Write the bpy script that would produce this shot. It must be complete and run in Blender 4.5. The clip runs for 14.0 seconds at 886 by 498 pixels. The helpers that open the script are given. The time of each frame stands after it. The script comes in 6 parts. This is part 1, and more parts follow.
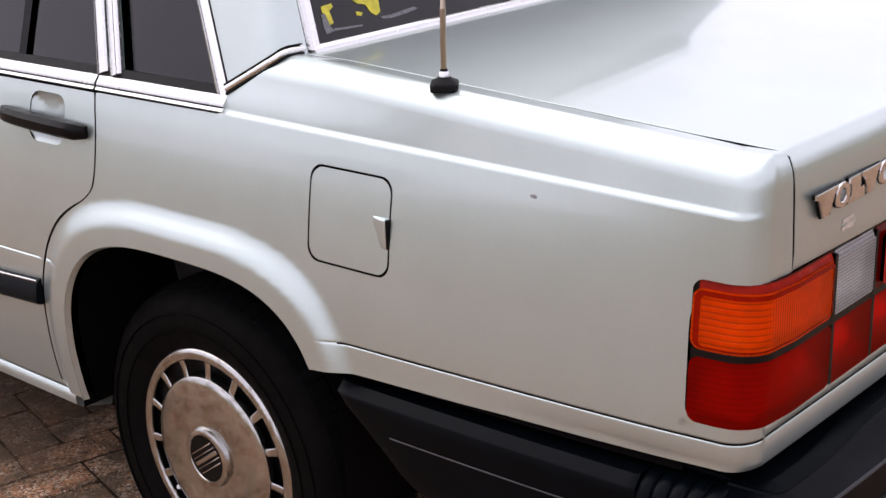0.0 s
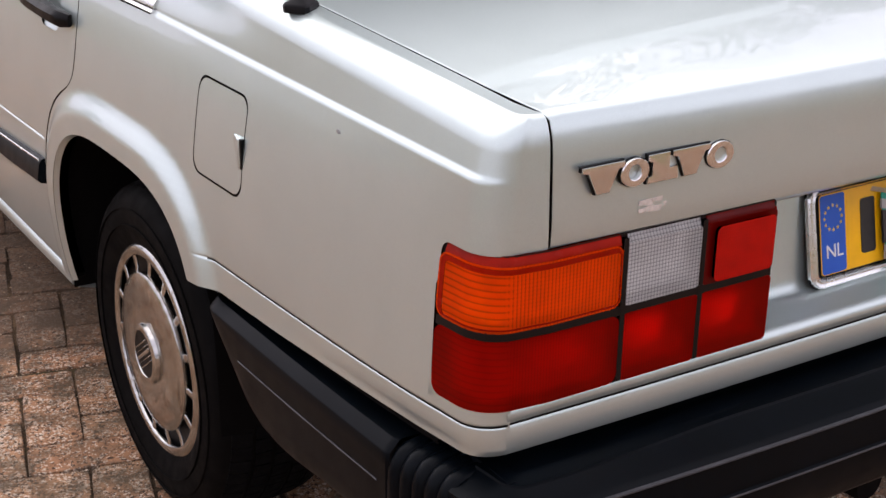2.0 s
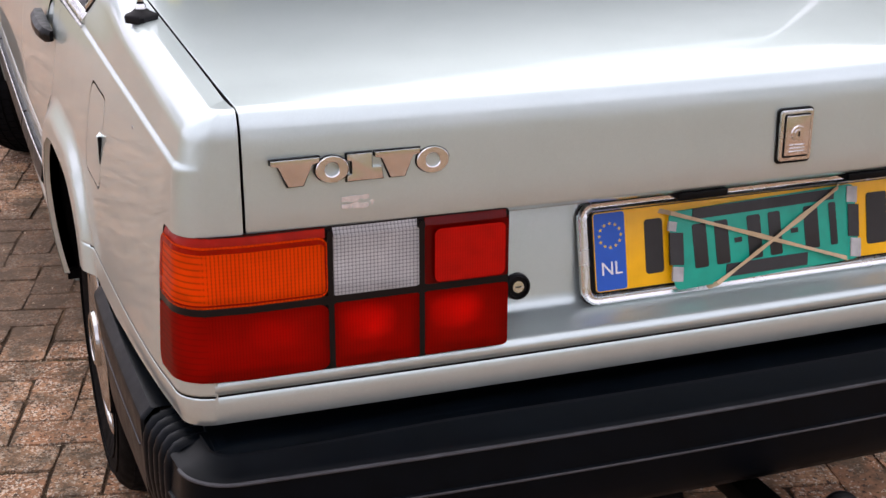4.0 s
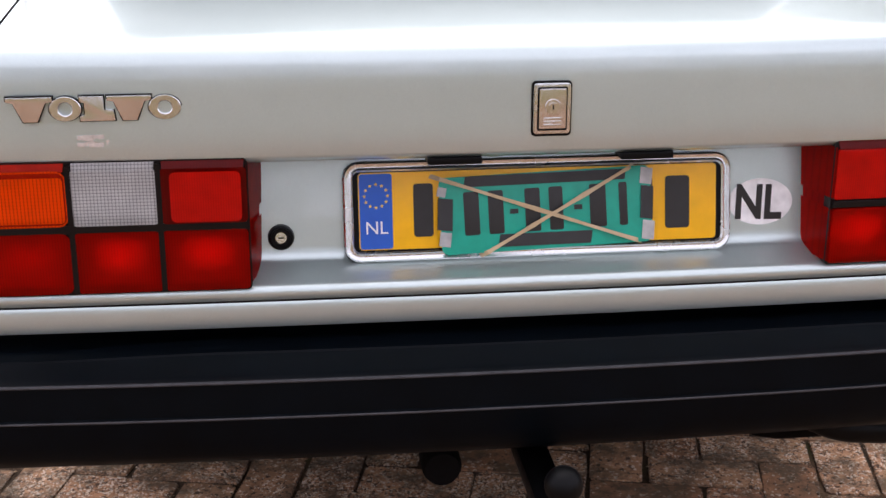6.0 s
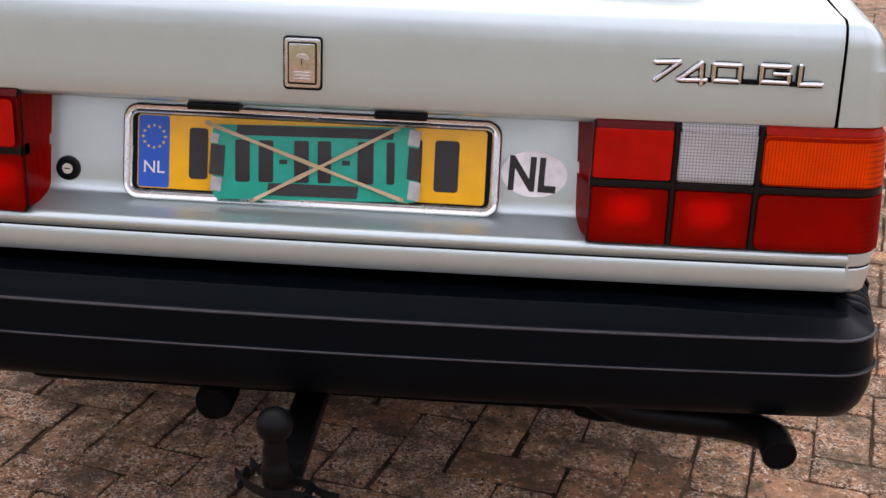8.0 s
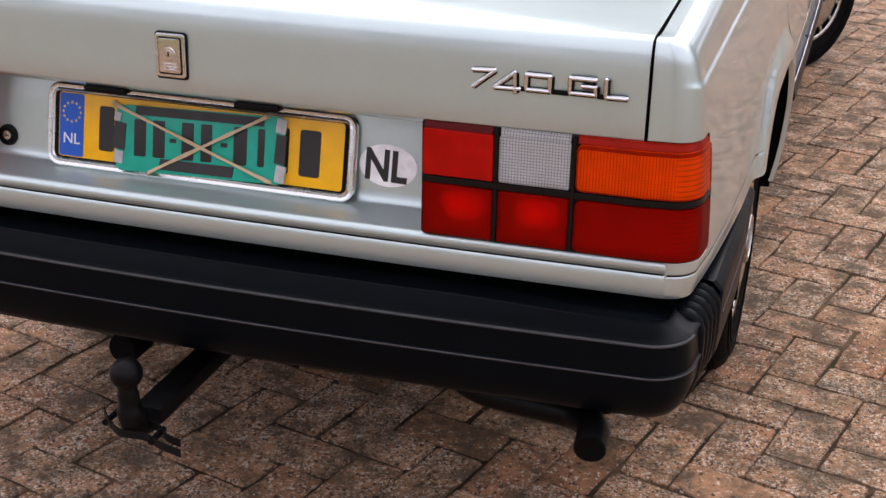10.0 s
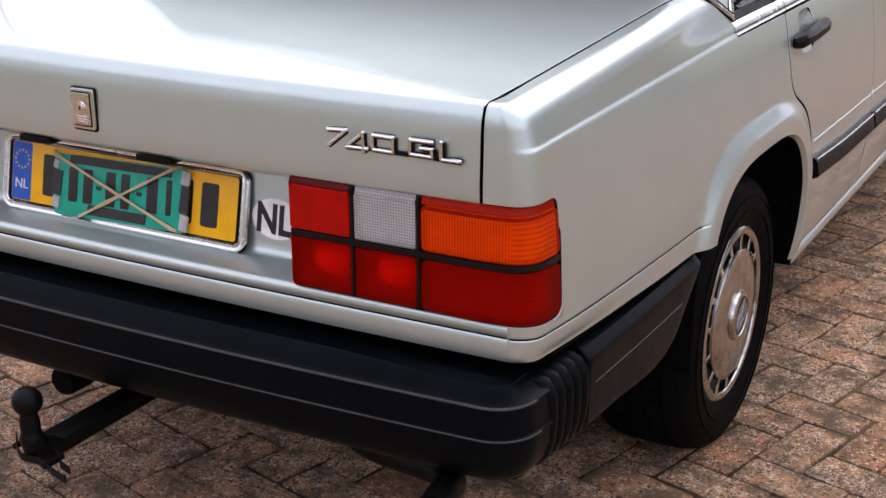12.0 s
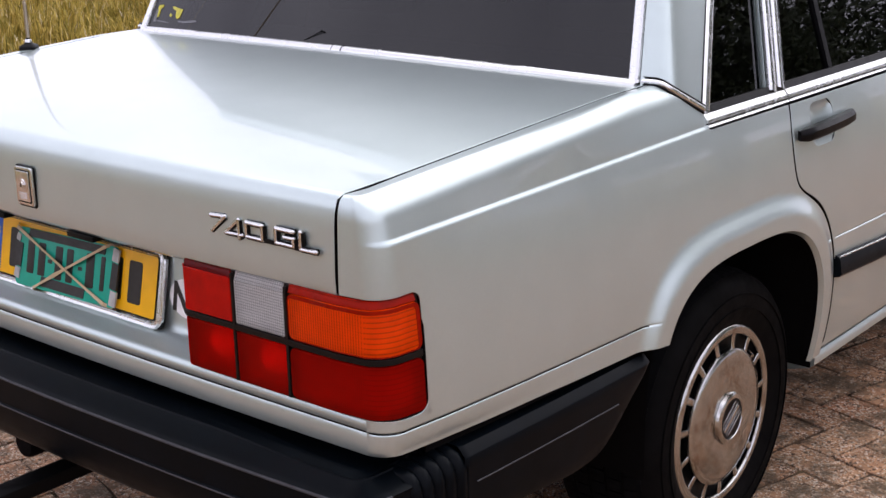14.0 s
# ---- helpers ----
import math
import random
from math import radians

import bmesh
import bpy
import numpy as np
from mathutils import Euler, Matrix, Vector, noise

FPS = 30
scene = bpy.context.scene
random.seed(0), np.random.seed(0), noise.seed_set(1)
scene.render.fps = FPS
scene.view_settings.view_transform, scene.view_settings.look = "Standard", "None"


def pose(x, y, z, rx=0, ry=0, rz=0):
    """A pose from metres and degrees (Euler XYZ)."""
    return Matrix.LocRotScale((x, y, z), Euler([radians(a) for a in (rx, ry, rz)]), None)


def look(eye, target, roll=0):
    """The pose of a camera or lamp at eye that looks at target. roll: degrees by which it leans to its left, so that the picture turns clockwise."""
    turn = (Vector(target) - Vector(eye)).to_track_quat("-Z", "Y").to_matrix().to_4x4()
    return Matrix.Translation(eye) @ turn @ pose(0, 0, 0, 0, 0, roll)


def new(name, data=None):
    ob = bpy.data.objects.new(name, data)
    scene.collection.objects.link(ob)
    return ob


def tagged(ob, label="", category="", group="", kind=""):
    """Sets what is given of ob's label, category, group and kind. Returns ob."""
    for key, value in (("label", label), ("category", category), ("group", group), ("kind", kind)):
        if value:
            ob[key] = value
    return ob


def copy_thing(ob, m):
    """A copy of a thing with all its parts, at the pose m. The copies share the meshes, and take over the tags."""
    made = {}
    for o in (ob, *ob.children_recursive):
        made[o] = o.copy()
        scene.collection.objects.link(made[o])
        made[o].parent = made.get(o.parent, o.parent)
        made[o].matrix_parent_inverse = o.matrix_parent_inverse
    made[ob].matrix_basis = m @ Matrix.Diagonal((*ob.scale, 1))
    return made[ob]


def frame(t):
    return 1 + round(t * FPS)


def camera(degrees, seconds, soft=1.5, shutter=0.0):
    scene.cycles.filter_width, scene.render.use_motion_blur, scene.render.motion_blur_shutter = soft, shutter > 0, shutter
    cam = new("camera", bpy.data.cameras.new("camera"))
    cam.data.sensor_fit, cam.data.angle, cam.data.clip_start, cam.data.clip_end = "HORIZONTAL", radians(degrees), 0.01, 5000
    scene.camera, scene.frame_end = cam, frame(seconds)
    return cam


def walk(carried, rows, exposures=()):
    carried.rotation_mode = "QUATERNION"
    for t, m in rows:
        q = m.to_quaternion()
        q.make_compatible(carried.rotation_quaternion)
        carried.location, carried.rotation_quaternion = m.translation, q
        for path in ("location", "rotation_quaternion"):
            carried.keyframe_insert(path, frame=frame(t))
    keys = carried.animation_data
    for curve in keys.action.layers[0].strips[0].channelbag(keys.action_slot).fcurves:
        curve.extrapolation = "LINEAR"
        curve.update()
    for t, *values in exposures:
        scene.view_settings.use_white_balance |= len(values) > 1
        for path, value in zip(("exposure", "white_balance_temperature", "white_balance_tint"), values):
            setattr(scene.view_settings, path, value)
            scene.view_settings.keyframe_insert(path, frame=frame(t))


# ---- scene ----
cam = camera(36.3, 14.0, soft=1.5)
PATH = [
    (0, (-2.176, -0.692, 1.419), (-0.754, 0.554, 0.769), -2.1),
    (0.5, (-2.048, -0.795, 1.396), (-0.698, 0.515, 0.716), -0.7),
    (1, (-1.901, -0.9, 1.4), (-0.661, 0.481, 0.654), 0.5),
    (1.5, (-1.749, -0.984, 1.382), (-0.612, 0.482, 0.636), 0.9),
    (2, (-1.588, -1.082, 1.391), (-0.576, 0.476, 0.649), 0.7),
    (2.2, (-1.54, -1.115, 1.402), (-0.557, 0.465, 0.669), 0.6),
    (4.3, (-0.951, -1.556, 1.351), (-0.362, 0.242, 0.701), -0.2),
    (4.5, (-0.874, -1.586, 1.342), (-0.336, 0.23, 0.699), -0.4),
    (5, (-0.697, -1.647, 1.332), (-0.271, 0.192, 0.672), -0.4),
    (5.5, (-0.558, -1.679, 1.349), (-0.188, 0.167, 0.673), -0.2),
    (6, (-0.363, -1.77, 1.331), (-0.132, 0.103, 0.668), 0.2),
    (6.5, (-0.19, -1.835, 1.331), (-0.107, 0.048, 0.663), -0.4),
    (7, (0.019, -1.868, 1.311), (0.012, 0.016, 0.64), 0.5),
    (7.5, (0.18, -1.866, 1.33), (0.124, 0.008, 0.634), 1.4),
    (7.7, (0.223, -1.864, 1.305), (0.154, 0.017, 0.629), 1.8),
    (9.8, (0.975, -1.882, 1.461), (0.468, -0.115, 0.675), 0.8),
    (10, (1.024, -1.86, 1.454), (0.476, -0.1, 0.679), 1.1),
    (10.5, (1.16, -1.811, 1.465), (0.521, -0.071, 0.715), 1.8),
    (11, (1.318, -1.759, 1.477), (0.611, -0.011, 0.812), 0.5),
    (11.5, (1.453, -1.703, 1.466), (0.646, 0.009, 0.82), 0.2),
    (12, (1.621, -1.663, 1.458), (0.698, -0.025, 0.777), -0.3),
    (12.5, (1.731, -1.6, 1.458), (0.717, -0.03, 0.748), -0.1),
    (13, (1.855, -1.499, 1.454), (0.735, 0.014, 0.778), -0.4),
    (13.5, (1.951, -1.408, 1.465), (0.77, 0.076, 0.83), -0.7),
    (14, (2.074, -1.322, 1.481), (0.836, 0.137, 0.9), -1.3),
]
walk(cam, [(t, look(eye, target, roll)) for t, eye, target, roll in PATH], exposures=[(0, 0.66, 6600, 12.5), (2.0, 0.73, 6600, 12.5), (4.5, 0.90, 6480, 11.5), (7.5, 0.90, 6450, 11.5), (10, 0.80, 6430, 10), (14, 0.70, 6320, 11.5)])

# ---- light: an overcast day ----
world = bpy.data.worlds.new("world")
scene.world = world
world.use_nodes = True
wn, wl = world.node_tree.nodes, world.node_tree.links
sky = wn.new("ShaderNodeTexSky")
sky.sky_type, sky.sun_disc = "NISHITA", False
sky.sun_elevation, sky.sun_rotation = radians(60.6), radians(3)
sky.air_density, sky.dust_density, sky.ozone_density = 1.0, 3.0, 1.0
grey = wn.new("ShaderNodeHueSaturation")
grey.inputs["Saturation"].default_value = 0.12
grey.inputs["Value"].default_value = 1.0
cloud = wn.new("ShaderNodeMix")
cloud.data_type = "RGBA"
cloud.inputs[0].default_value = 0.85
cloud.inputs[7].default_value = (9.2, 8.8, 10.3, 1)
wl.new(sky.outputs[0], grey.inputs["Color"])
wl.new(grey.outputs[0], cloud.inputs[6])
drift = wn.new("ShaderNodeTexNoise")
drift.inputs["Scale"].default_value, drift.inputs["Detail"].default_value = 2.2, 5.0
shade = wn.new("ShaderNodeValToRGB")
shade.color_ramp.elements[0].position, shade.color_ramp.elements[0].color = 0.3, (0.74, 0.74, 0.77, 1)
shade.color_ramp.elements[1].position, shade.color_ramp.elements[1].color = 0.7, (1.20, 1.20, 1.19, 1)
layer = wn.new("ShaderNodeMix")
layer.data_type, layer.blend_type = "RGBA", "MULTIPLY"
layer.inputs[0].default_value = 1.0
wl.new(wn.new("ShaderNodeTexCoord").outputs["Generated"], drift.inputs["Vector"])
wl.new(drift.outputs["Fac"], shade.inputs[0])
wl.new(cloud.outputs[2], layer.inputs[6])
wl.new(shade.outputs[0], layer.inputs[7])
# the cloud is a little brighter towards the horizon than overhead
up = wn.new("ShaderNodeSeparateXYZ")
rise = wn.new("ShaderNodeMapRange")
rise.inputs["To Min"].default_value, rise.inputs["To Max"].default_value = 0.95, 0.85
wl.new(wn["Texture Coordinate"].outputs["Generated"], up.inputs[0])
wl.new(up.outputs["Z"], rise.inputs["Value"])
dome = wn.new("ShaderNodeVectorMath")
dome.operation = "SCALE"
wl.new(layer.outputs[2], dome.inputs[0])
wl.new(rise.outputs[0], dome.inputs["Scale"])
wl.new(dome.outputs[0], wn["Background"].inputs["Color"])
wn["Background"].inputs["Strength"].default_value = 0.108

sun = new("sun", bpy.data.lights.new("sun", "SUN"))
sun.data.energy, sun.data.angle, sun.data.color = 1.1, radians(95), (1.0, 0.96, 0.9)
sun.matrix_world = look((0.2, 3.6, 6.4), (0, 0, 0))


# ---- materials ----
class Nodes:
    """A node material with a Principled shader and short helpers."""

    def __init__(self, name, base=(0.5, 0.5, 0.5), rough=0.5, metal=0.0, spec=0.5, coat=0.0, coat_rough=0.05):
        self.m = bpy.data.materials.new(name)
        self.m.use_nodes = True
        self.t = self.m.node_tree
        self.p = self.t.nodes["Principled BSDF"]
        self.set("Base Color", (*base, 1))
        for key, v in (("Roughness", rough), ("Metallic", metal), ("Specular IOR Level", spec), ("Coat Weight", coat), ("Coat Roughness", coat_rough)):
            self.set(key, v)
        self.at = None

    def set(self, key, v):
        self.p.inputs[key].default_value = v

    def node(self, kind, **inputs):
        n = self.t.nodes.new("ShaderNode" + kind)
        for key, v in inputs.items():
            key = key.replace("_", " ")
            if isinstance(v, bpy.types.NodeSocket):
                self.t.links.new(v, n.inputs[key])
            else:
                n.inputs[key].default_value = v
        return n

    def coords(self):
        if self.at is None:
            self.at = self.t.nodes.new("ShaderNodeTexCoord").outputs["Object"]
        return self.at

    def noise(self, scale, detail=4.0, rough=0.55, vector=None):
        return self.node("TexNoise", Vector=vector or self.coords(), Scale=scale, Detail=detail, Roughness=rough).outputs["Fac"]

    def ramp(self, fac, stops):
        n = self.node("ValToRGB", Fac=fac)
        e = n.color_ramp.elements
        while len(e) < len(stops):
            e.new(0.5)
        for el, (pos, c) in zip(e, stops):
            el.position, el.color = pos, (*c, 1) if len(c) == 3 else c
        return n.outputs["Color"]

    def mix(self, fac, a, b, blend="MIX"):
        n = self.t.nodes.new("ShaderNodeMix")
        n.data_type, n.blend_type = "RGBA", blend
        for i, v in ((0, fac), (6, a), (7, b)):
            if isinstance(v, bpy.types.NodeSocket):
                self.t.links.new(v, n.inputs[i])
            else:
                n.inputs[i].default_value = v if i == 0 else (*v, 1)
        return n.outputs[2]

    def math(self, op, a, b=0.0):
        n = self.t.nodes.new("ShaderNodeMath")
        n.operation = op
        for i, v in enumerate((a, b)):
            if isinstance(v, bpy.types.NodeSocket):
                self.t.links.new(v, n.inputs[i])
            else:
                n.inputs[i].default_value = v
        return n.outputs[0]

    def to(self, key, out):
        self.t.links.new(out, self.p.inputs[key])
        return self

    def bump(self, height, strength=0.3, distance=0.001, key="Normal"):
        n = self.node("Bump", Height=height, Strength=strength, Distance=distance)
        self.t.links.new(n.outputs[0], self.p.inputs[key])
        return self


def grey3(v):
    return (v, v, v)


def worn(name, base, rough, vary=0.12, scale=30.0, fine=900.0, metal=0.0, spec=0.5, coat=0.0, coat_rough=0.05, bump=0.1):
    """A plain surface with faint stains, a grain and uneven gloss."""
    n = Nodes(name, base, rough, metal, spec, coat, coat_rough)
    big, small = n.noise(scale, 5.0), n.noise(fine, 2.0)
    tone = n.ramp(big, [(0.3, grey3(1 - vary)), (0.7, grey3(1 + vary))])
    n.to("Base Color", n.mix(1.0, base, tone, "MULTIPLY"))
    n.to("Roughness", n.ramp(n.noise(scale * 1.7, 6.0), [(0.25, grey3(max(0.02, rough * 0.8))), (0.75, grey3(min(1, rough * 1.25)))]))
    if bump:
        n.bump(small, bump, 0.0006)
    return n


def paint_material():
    n = Nodes("silver_paint", (0.5, 0.54, 0.54), 0.36, metal=0.75, coat=0.8, coat_rough=0.03)
    tone = n.ramp(n.noise(9.0, 5.0), [(0.3, (0.512, 0.592, 0.574)), (0.7, (0.542, 0.622, 0.604))])
    flake = n.ramp(n.noise(1500.0, 1.0), [(0.35, grey3(0.93)), (0.65, grey3(1.07))])
    n.to("Base Color", n.mix(1.0, tone, flake, "MULTIPLY"))
    n.to("Coat Roughness", n.ramp(n.noise(14.0, 6.0), [(0.3, grey3(0.012)), (0.75, grey3(0.035))]))
    return n.m


def chrome_material(name, base, rough):
    n = Nodes(name, base, rough, metal=1.0)
    n.to("Roughness", n.ramp(n.noise(25.0, 3.0), [(0.3, grey3(rough * 0.85)), (0.75, grey3(rough * 1.3))]))
    return n.m


def cover_material():
    """Bright metal dulled by brown brake dust in blotches."""
    n = Nodes("cover_metal", (0.5, 0.5, 0.48), 0.16, metal=1.0)
    dust = n.ramp(n.noise(34.0, 6.0, 0.62), [(0.50, grey3(0.0)), (0.64, grey3(0.75))])
    film = n.ramp(n.noise(9.0, 4.0), [(0.3, (0.44, 0.435, 0.42)), (0.7, (0.52, 0.52, 0.50))])
    n.to("Base Color", n.mix(dust, film, (0.30, 0.255, 0.21)))
    n.to("Roughness", n.ramp(n.noise(26.0, 5.0), [(0.3, grey3(0.11)), (0.72, grey3(0.26))]))
    n.bump(n.noise(240.0, 3.0), 0.04, 0.0008)
    return n.m


def brick_material():
    n = Nodes("paving_brick", (0.3, 0.2, 0.15), 0.85, spec=0.3)
    at = n.coords()
    info = n.t.nodes.new("ShaderNodeObjectInfo")
    isl = n.t.nodes.new("ShaderNodeNewGeometry")
    each = n.math("FRACT", n.math("ADD", n.math("MULTIPLY", info.outputs["Random"], 7.31), isl.outputs["Random Per Island"]))
    other = n.math("FRACT", n.math("MULTIPLY", each, 17.7))
    # every brick has its own piece of the pattern
    push = n.node("CombineXYZ", X=n.math("MULTIPLY", each, 9.0), Y=n.math("MULTIPLY", other, 7.0), Z=0.0)
    own = n.node("VectorMath", **{"Vector": at})
    own.operation = "ADD"
    n.t.links.new(push.outputs[0], own.inputs[1])
    wob = n.node("TexNoise", Vector=own.outputs[0], Scale=150.0, Detail=3.0)
    wob2 = n.t.nodes.new("ShaderNodeVectorMath")
    wob2.operation = "MULTIPLY_ADD"
    n.t.links.new(wob.outputs["Color"], wob2.inputs[0])
    wob2.inputs[1].default_value = (0.018, 0.018, 0.018)
    n.t.links.new(own.outputs[0], wob2.inputs[2])
    bent = wob2.outputs[0]
    base = n.ramp(each, [(0.0, (0.340, 0.173, 0.089)), (0.25, (0.445, 0.242, 0.131)), (0.6, (0.470, 0.272, 0.153)), (0.82, (0.400, 0.234, 0.131)), (1.0, (0.422, 0.205, 0.106))])
    lump = n.ramp(n.noise(22.0, 5.0, 0.65, own.outputs[0]), [(0.3, (0.70, 0.66, 0.63)), (0.66, (1.18, 1.17, 1.16))])
    fine = n.ramp(n.noise(420.0, 3.0, 0.7, own.outputs[0]), [(0.3, (0.80, 0.78, 0.76)), (0.7, (1.18, 1.18, 1.18))])
    col = n.mix(1.0, n.mix(1.0, base, lump, "MULTIPLY"), fine, "MULTIPLY")
    # how rough the brick is: some are almost smooth, others full of pits and chips
    dens = n.math("MULTIPLY", n.ramp(other, [(0.0, grey3(0.25)), (0.2, grey3(0.7)), (1.0, grey3(1.15))]), n.ramp(n.noise(16.0, 3.0, 0.6, own.outputs[0]), [(0.33, grey3(0.25)), (0.6, grey3(1.0))]))

    def specks(scale, share, size, channel):
        v = n.node("TexVoronoi", Vector=bent, Scale=scale, Randomness=1.0)
        pick = n.node("SeparateColor", Color=v.outputs["Color"]).outputs[channel]
        near = n.ramp(v.outputs["Distance"], [(size, grey3(1.0)), (size + 0.1, grey3(0.0))])
        return n.math("MULTIPLY", near, n.math("LESS_THAN", pick, n.math("MULTIPLY", dens, share)))

    pits, small = specks(82.0, 0.55, 0.40, 0), specks(165.0, 0.60, 0.44, 1)
    chips, bits = specks(88.0, 0.48, 0.34, 2), specks(160.0, 0.70, 0.40, 0)
    dark = n.math("MAXIMUM", pits, small)
    light = n.math("MAXIMUM", chips, bits)
    col = n.mix(n.math("MULTIPLY", dark, 0.88), col, (0.040, 0.024, 0.015))
    col = n.mix(n.math("MULTIPLY", light, 0.8), col, (0.82, 0.69, 0.54))
    wide = n.node("TexNoise", Vector=isl.outputs["Position"], Scale=1.4, Detail=4.0).outputs["Fac"]
    col = n.mix(1.0, col, n.ramp(wide, [(0.3, (0.78, 0.77, 0.76)), (0.7, (1.14, 1.14, 1.14))]), "MULTIPLY")
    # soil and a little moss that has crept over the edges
    dirt = n.ramp(n.node("TexNoise", Vector=isl.outputs["Position"], Scale=9.0, Detail=6.0, Roughness=0.7).outputs["Fac"], [(0.44, grey3(0.0)), (0.60, grey3(0.85))])
    col = n.mix(dirt, col, (0.085, 0.062, 0.036))
    # a ragged soil-coloured patch by the left sill, also painting the car's shade
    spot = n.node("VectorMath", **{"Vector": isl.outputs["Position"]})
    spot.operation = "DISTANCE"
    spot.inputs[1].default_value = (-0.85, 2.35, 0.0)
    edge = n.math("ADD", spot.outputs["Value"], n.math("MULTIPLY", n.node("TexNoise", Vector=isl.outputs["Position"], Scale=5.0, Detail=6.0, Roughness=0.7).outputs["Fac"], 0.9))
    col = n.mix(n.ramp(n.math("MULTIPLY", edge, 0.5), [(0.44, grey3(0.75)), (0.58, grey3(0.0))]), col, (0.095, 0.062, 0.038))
    rim = n.t.nodes.new("ShaderNodeAttribute")
    rim.attribute_name = "rim"
    grime = n.math("ADD", rim.outputs["Fac"], n.math("MULTIPLY", n.math("SUBTRACT", n.noise(60.0, 6.0, 0.75, own.outputs[0]), 0.5), 3.4))
    col = n.mix(n.ramp(n.math("MULTIPLY", grime, 0.6), [(0.48, grey3(0.0)), (0.80, grey3(0.8))]), col, (0.060, 0.038, 0.026))
    n.to("Base Color", col)
    high = n.math("ADD", n.math("MULTIPLY", n.noise(90.0, 6.0, 0.6, own.outputs[0]), 0.6), n.math("SUBTRACT", n.math("MULTIPLY", light, 0.5), n.math("MULTIPLY", dark, 0.9)))
    n.bump(high, 0.7, 0.003)
    return n.m


def joint_material():
    n = Nodes("joint_soil", (0.04, 0.03, 0.02), 0.95, spec=0.1)
    moss = n.ramp(n.noise(5.0, 6.0), [(0.56, grey3(0.0)), (0.70, grey3(0.8))])
    soil = n.ramp(n.noise(150.0, 5.0, 0.7), [(0.3, (0.010, 0.007, 0.004)), (0.7, (0.070, 0.046, 0.028))])
    sand = n.ramp(n.noise(3.2, 5.0, 0.65), [(0.50, grey3(0.0)), (0.66, grey3(0.7))])
    pale = n.ramp(n.noise(260.0, 3.0, 0.7), [(0.35, (0.105, 0.062, 0.034)), (0.65, (0.30, 0.195, 0.115))])
    n.to("Base Color", n.mix(moss, n.mix(sand, soil, pale), (0.052, 0.050, 0.018)))
    n.bump(n.noise(300.0, 4.0), 0.6, 0.003)
    return n.m


def lens_material(name, tint, base, ribs, cross=0.0, solid=0.4, depth=0.86):
    """Coloured lamp plastic: part clear and tinted, part milky with moulded prisms. ribs and cross: prisms a metre along x and z."""
    n = Nodes(name, base, 0.12, spec=0.2)
    xyz = n.node("SeparateXYZ", Vector=n.coords())
    wide = n.math("ABSOLUTE", xyz.outputs[0])
    h = n.math("ABSOLUTE", n.math("SINE", n.math("MULTIPLY", xyz.outputs[0], ribs * math.pi)))
    if cross:
        h2 = n.math("ABSOLUTE", n.math("SINE", n.math("MULTIPLY", xyz.outputs[2], cross * math.pi)))
        h = n.math("MULTIPLY", h, h2)
    else:
        h2 = n.math("ABSOLUTE", n.math("SINE", n.math("MULTIPLY", xyz.outputs[2], 125 * math.pi)))
        h3 = n.math("ABSOLUTE", n.math("SINE", n.math("MULTIPLY", xyz.outputs[2], 210 * math.pi)))
        h = n.math("MULTIPLY", h, n.math("ADD", 0.55, n.math("MULTIPLY", h3, 0.45)))
        side = n.ramp(wide, [(0.792, grey3(0.0)), (0.806, grey3(1.0))])
        h = n.mix(side, h, h2)
    dirt = n.ramp(n.noise(40.0, 6.0), [(0.3, grey3(0.8)), (0.7, grey3(1.1))])
    # shade between the prisms, multiplied into the colour and tint down to depth
    rib = n.ramp(h, [(0.0, grey3(depth)), (0.35 if cross else 0.6, grey3(1.06))])
    n.to("Base Color", n.mix(1.0, n.mix(1.0, base, dirt, "MULTIPLY"), rib, "MULTIPLY"))
    n.bump(h, 1.2 * (1 - depth), 0.0008)
    clear, mix = n.t.nodes.new("ShaderNodeBsdfRefraction"), n.t.nodes.new("ShaderNodeMixShader")
    clear.inputs["Roughness"].default_value, clear.inputs["IOR"].default_value = 0.75, 1.16
    n.t.links.new(n.mix(1.0, tint, rib, "MULTIPLY"), clear.inputs[0])
    mix.inputs[0].default_value = solid
    n.t.links.new(clear.outputs[0], mix.inputs[1])
    n.t.links.new(n.p.outputs[0], mix.inputs[2])
    n.t.links.new(mix.outputs[0], n.t.nodes["Material Output"].inputs[0])
    return n


def glass_material(name, tint, seethrough):
    m = bpy.data.materials.new(name)
    m.use_nodes = True
    t = m.node_tree
    t.nodes.remove(t.nodes["Principled BSDF"])
    clear, shine = t.nodes.new("ShaderNodeBsdfTransparent"), t.nodes.new("ShaderNodeBsdfGlossy")
    clear.inputs[0].default_value = (*[seethrough * c for c in tint], 1)
    shine.inputs["Roughness"].default_value = 0.01
    f, mix = t.nodes.new("ShaderNodeFresnel"), t.nodes.new("ShaderNodeMixShader")
    f.inputs[0].default_value = 1.56
    t.links.new(f.outputs[0], mix.inputs[0])
    t.links.new(clear.outputs[0], mix.inputs[1])
    t.links.new(shine.outputs[0], mix.inputs[2])
    t.links.new(mix.outputs[0], t.nodes["Material Output"].inputs[0])
    return m


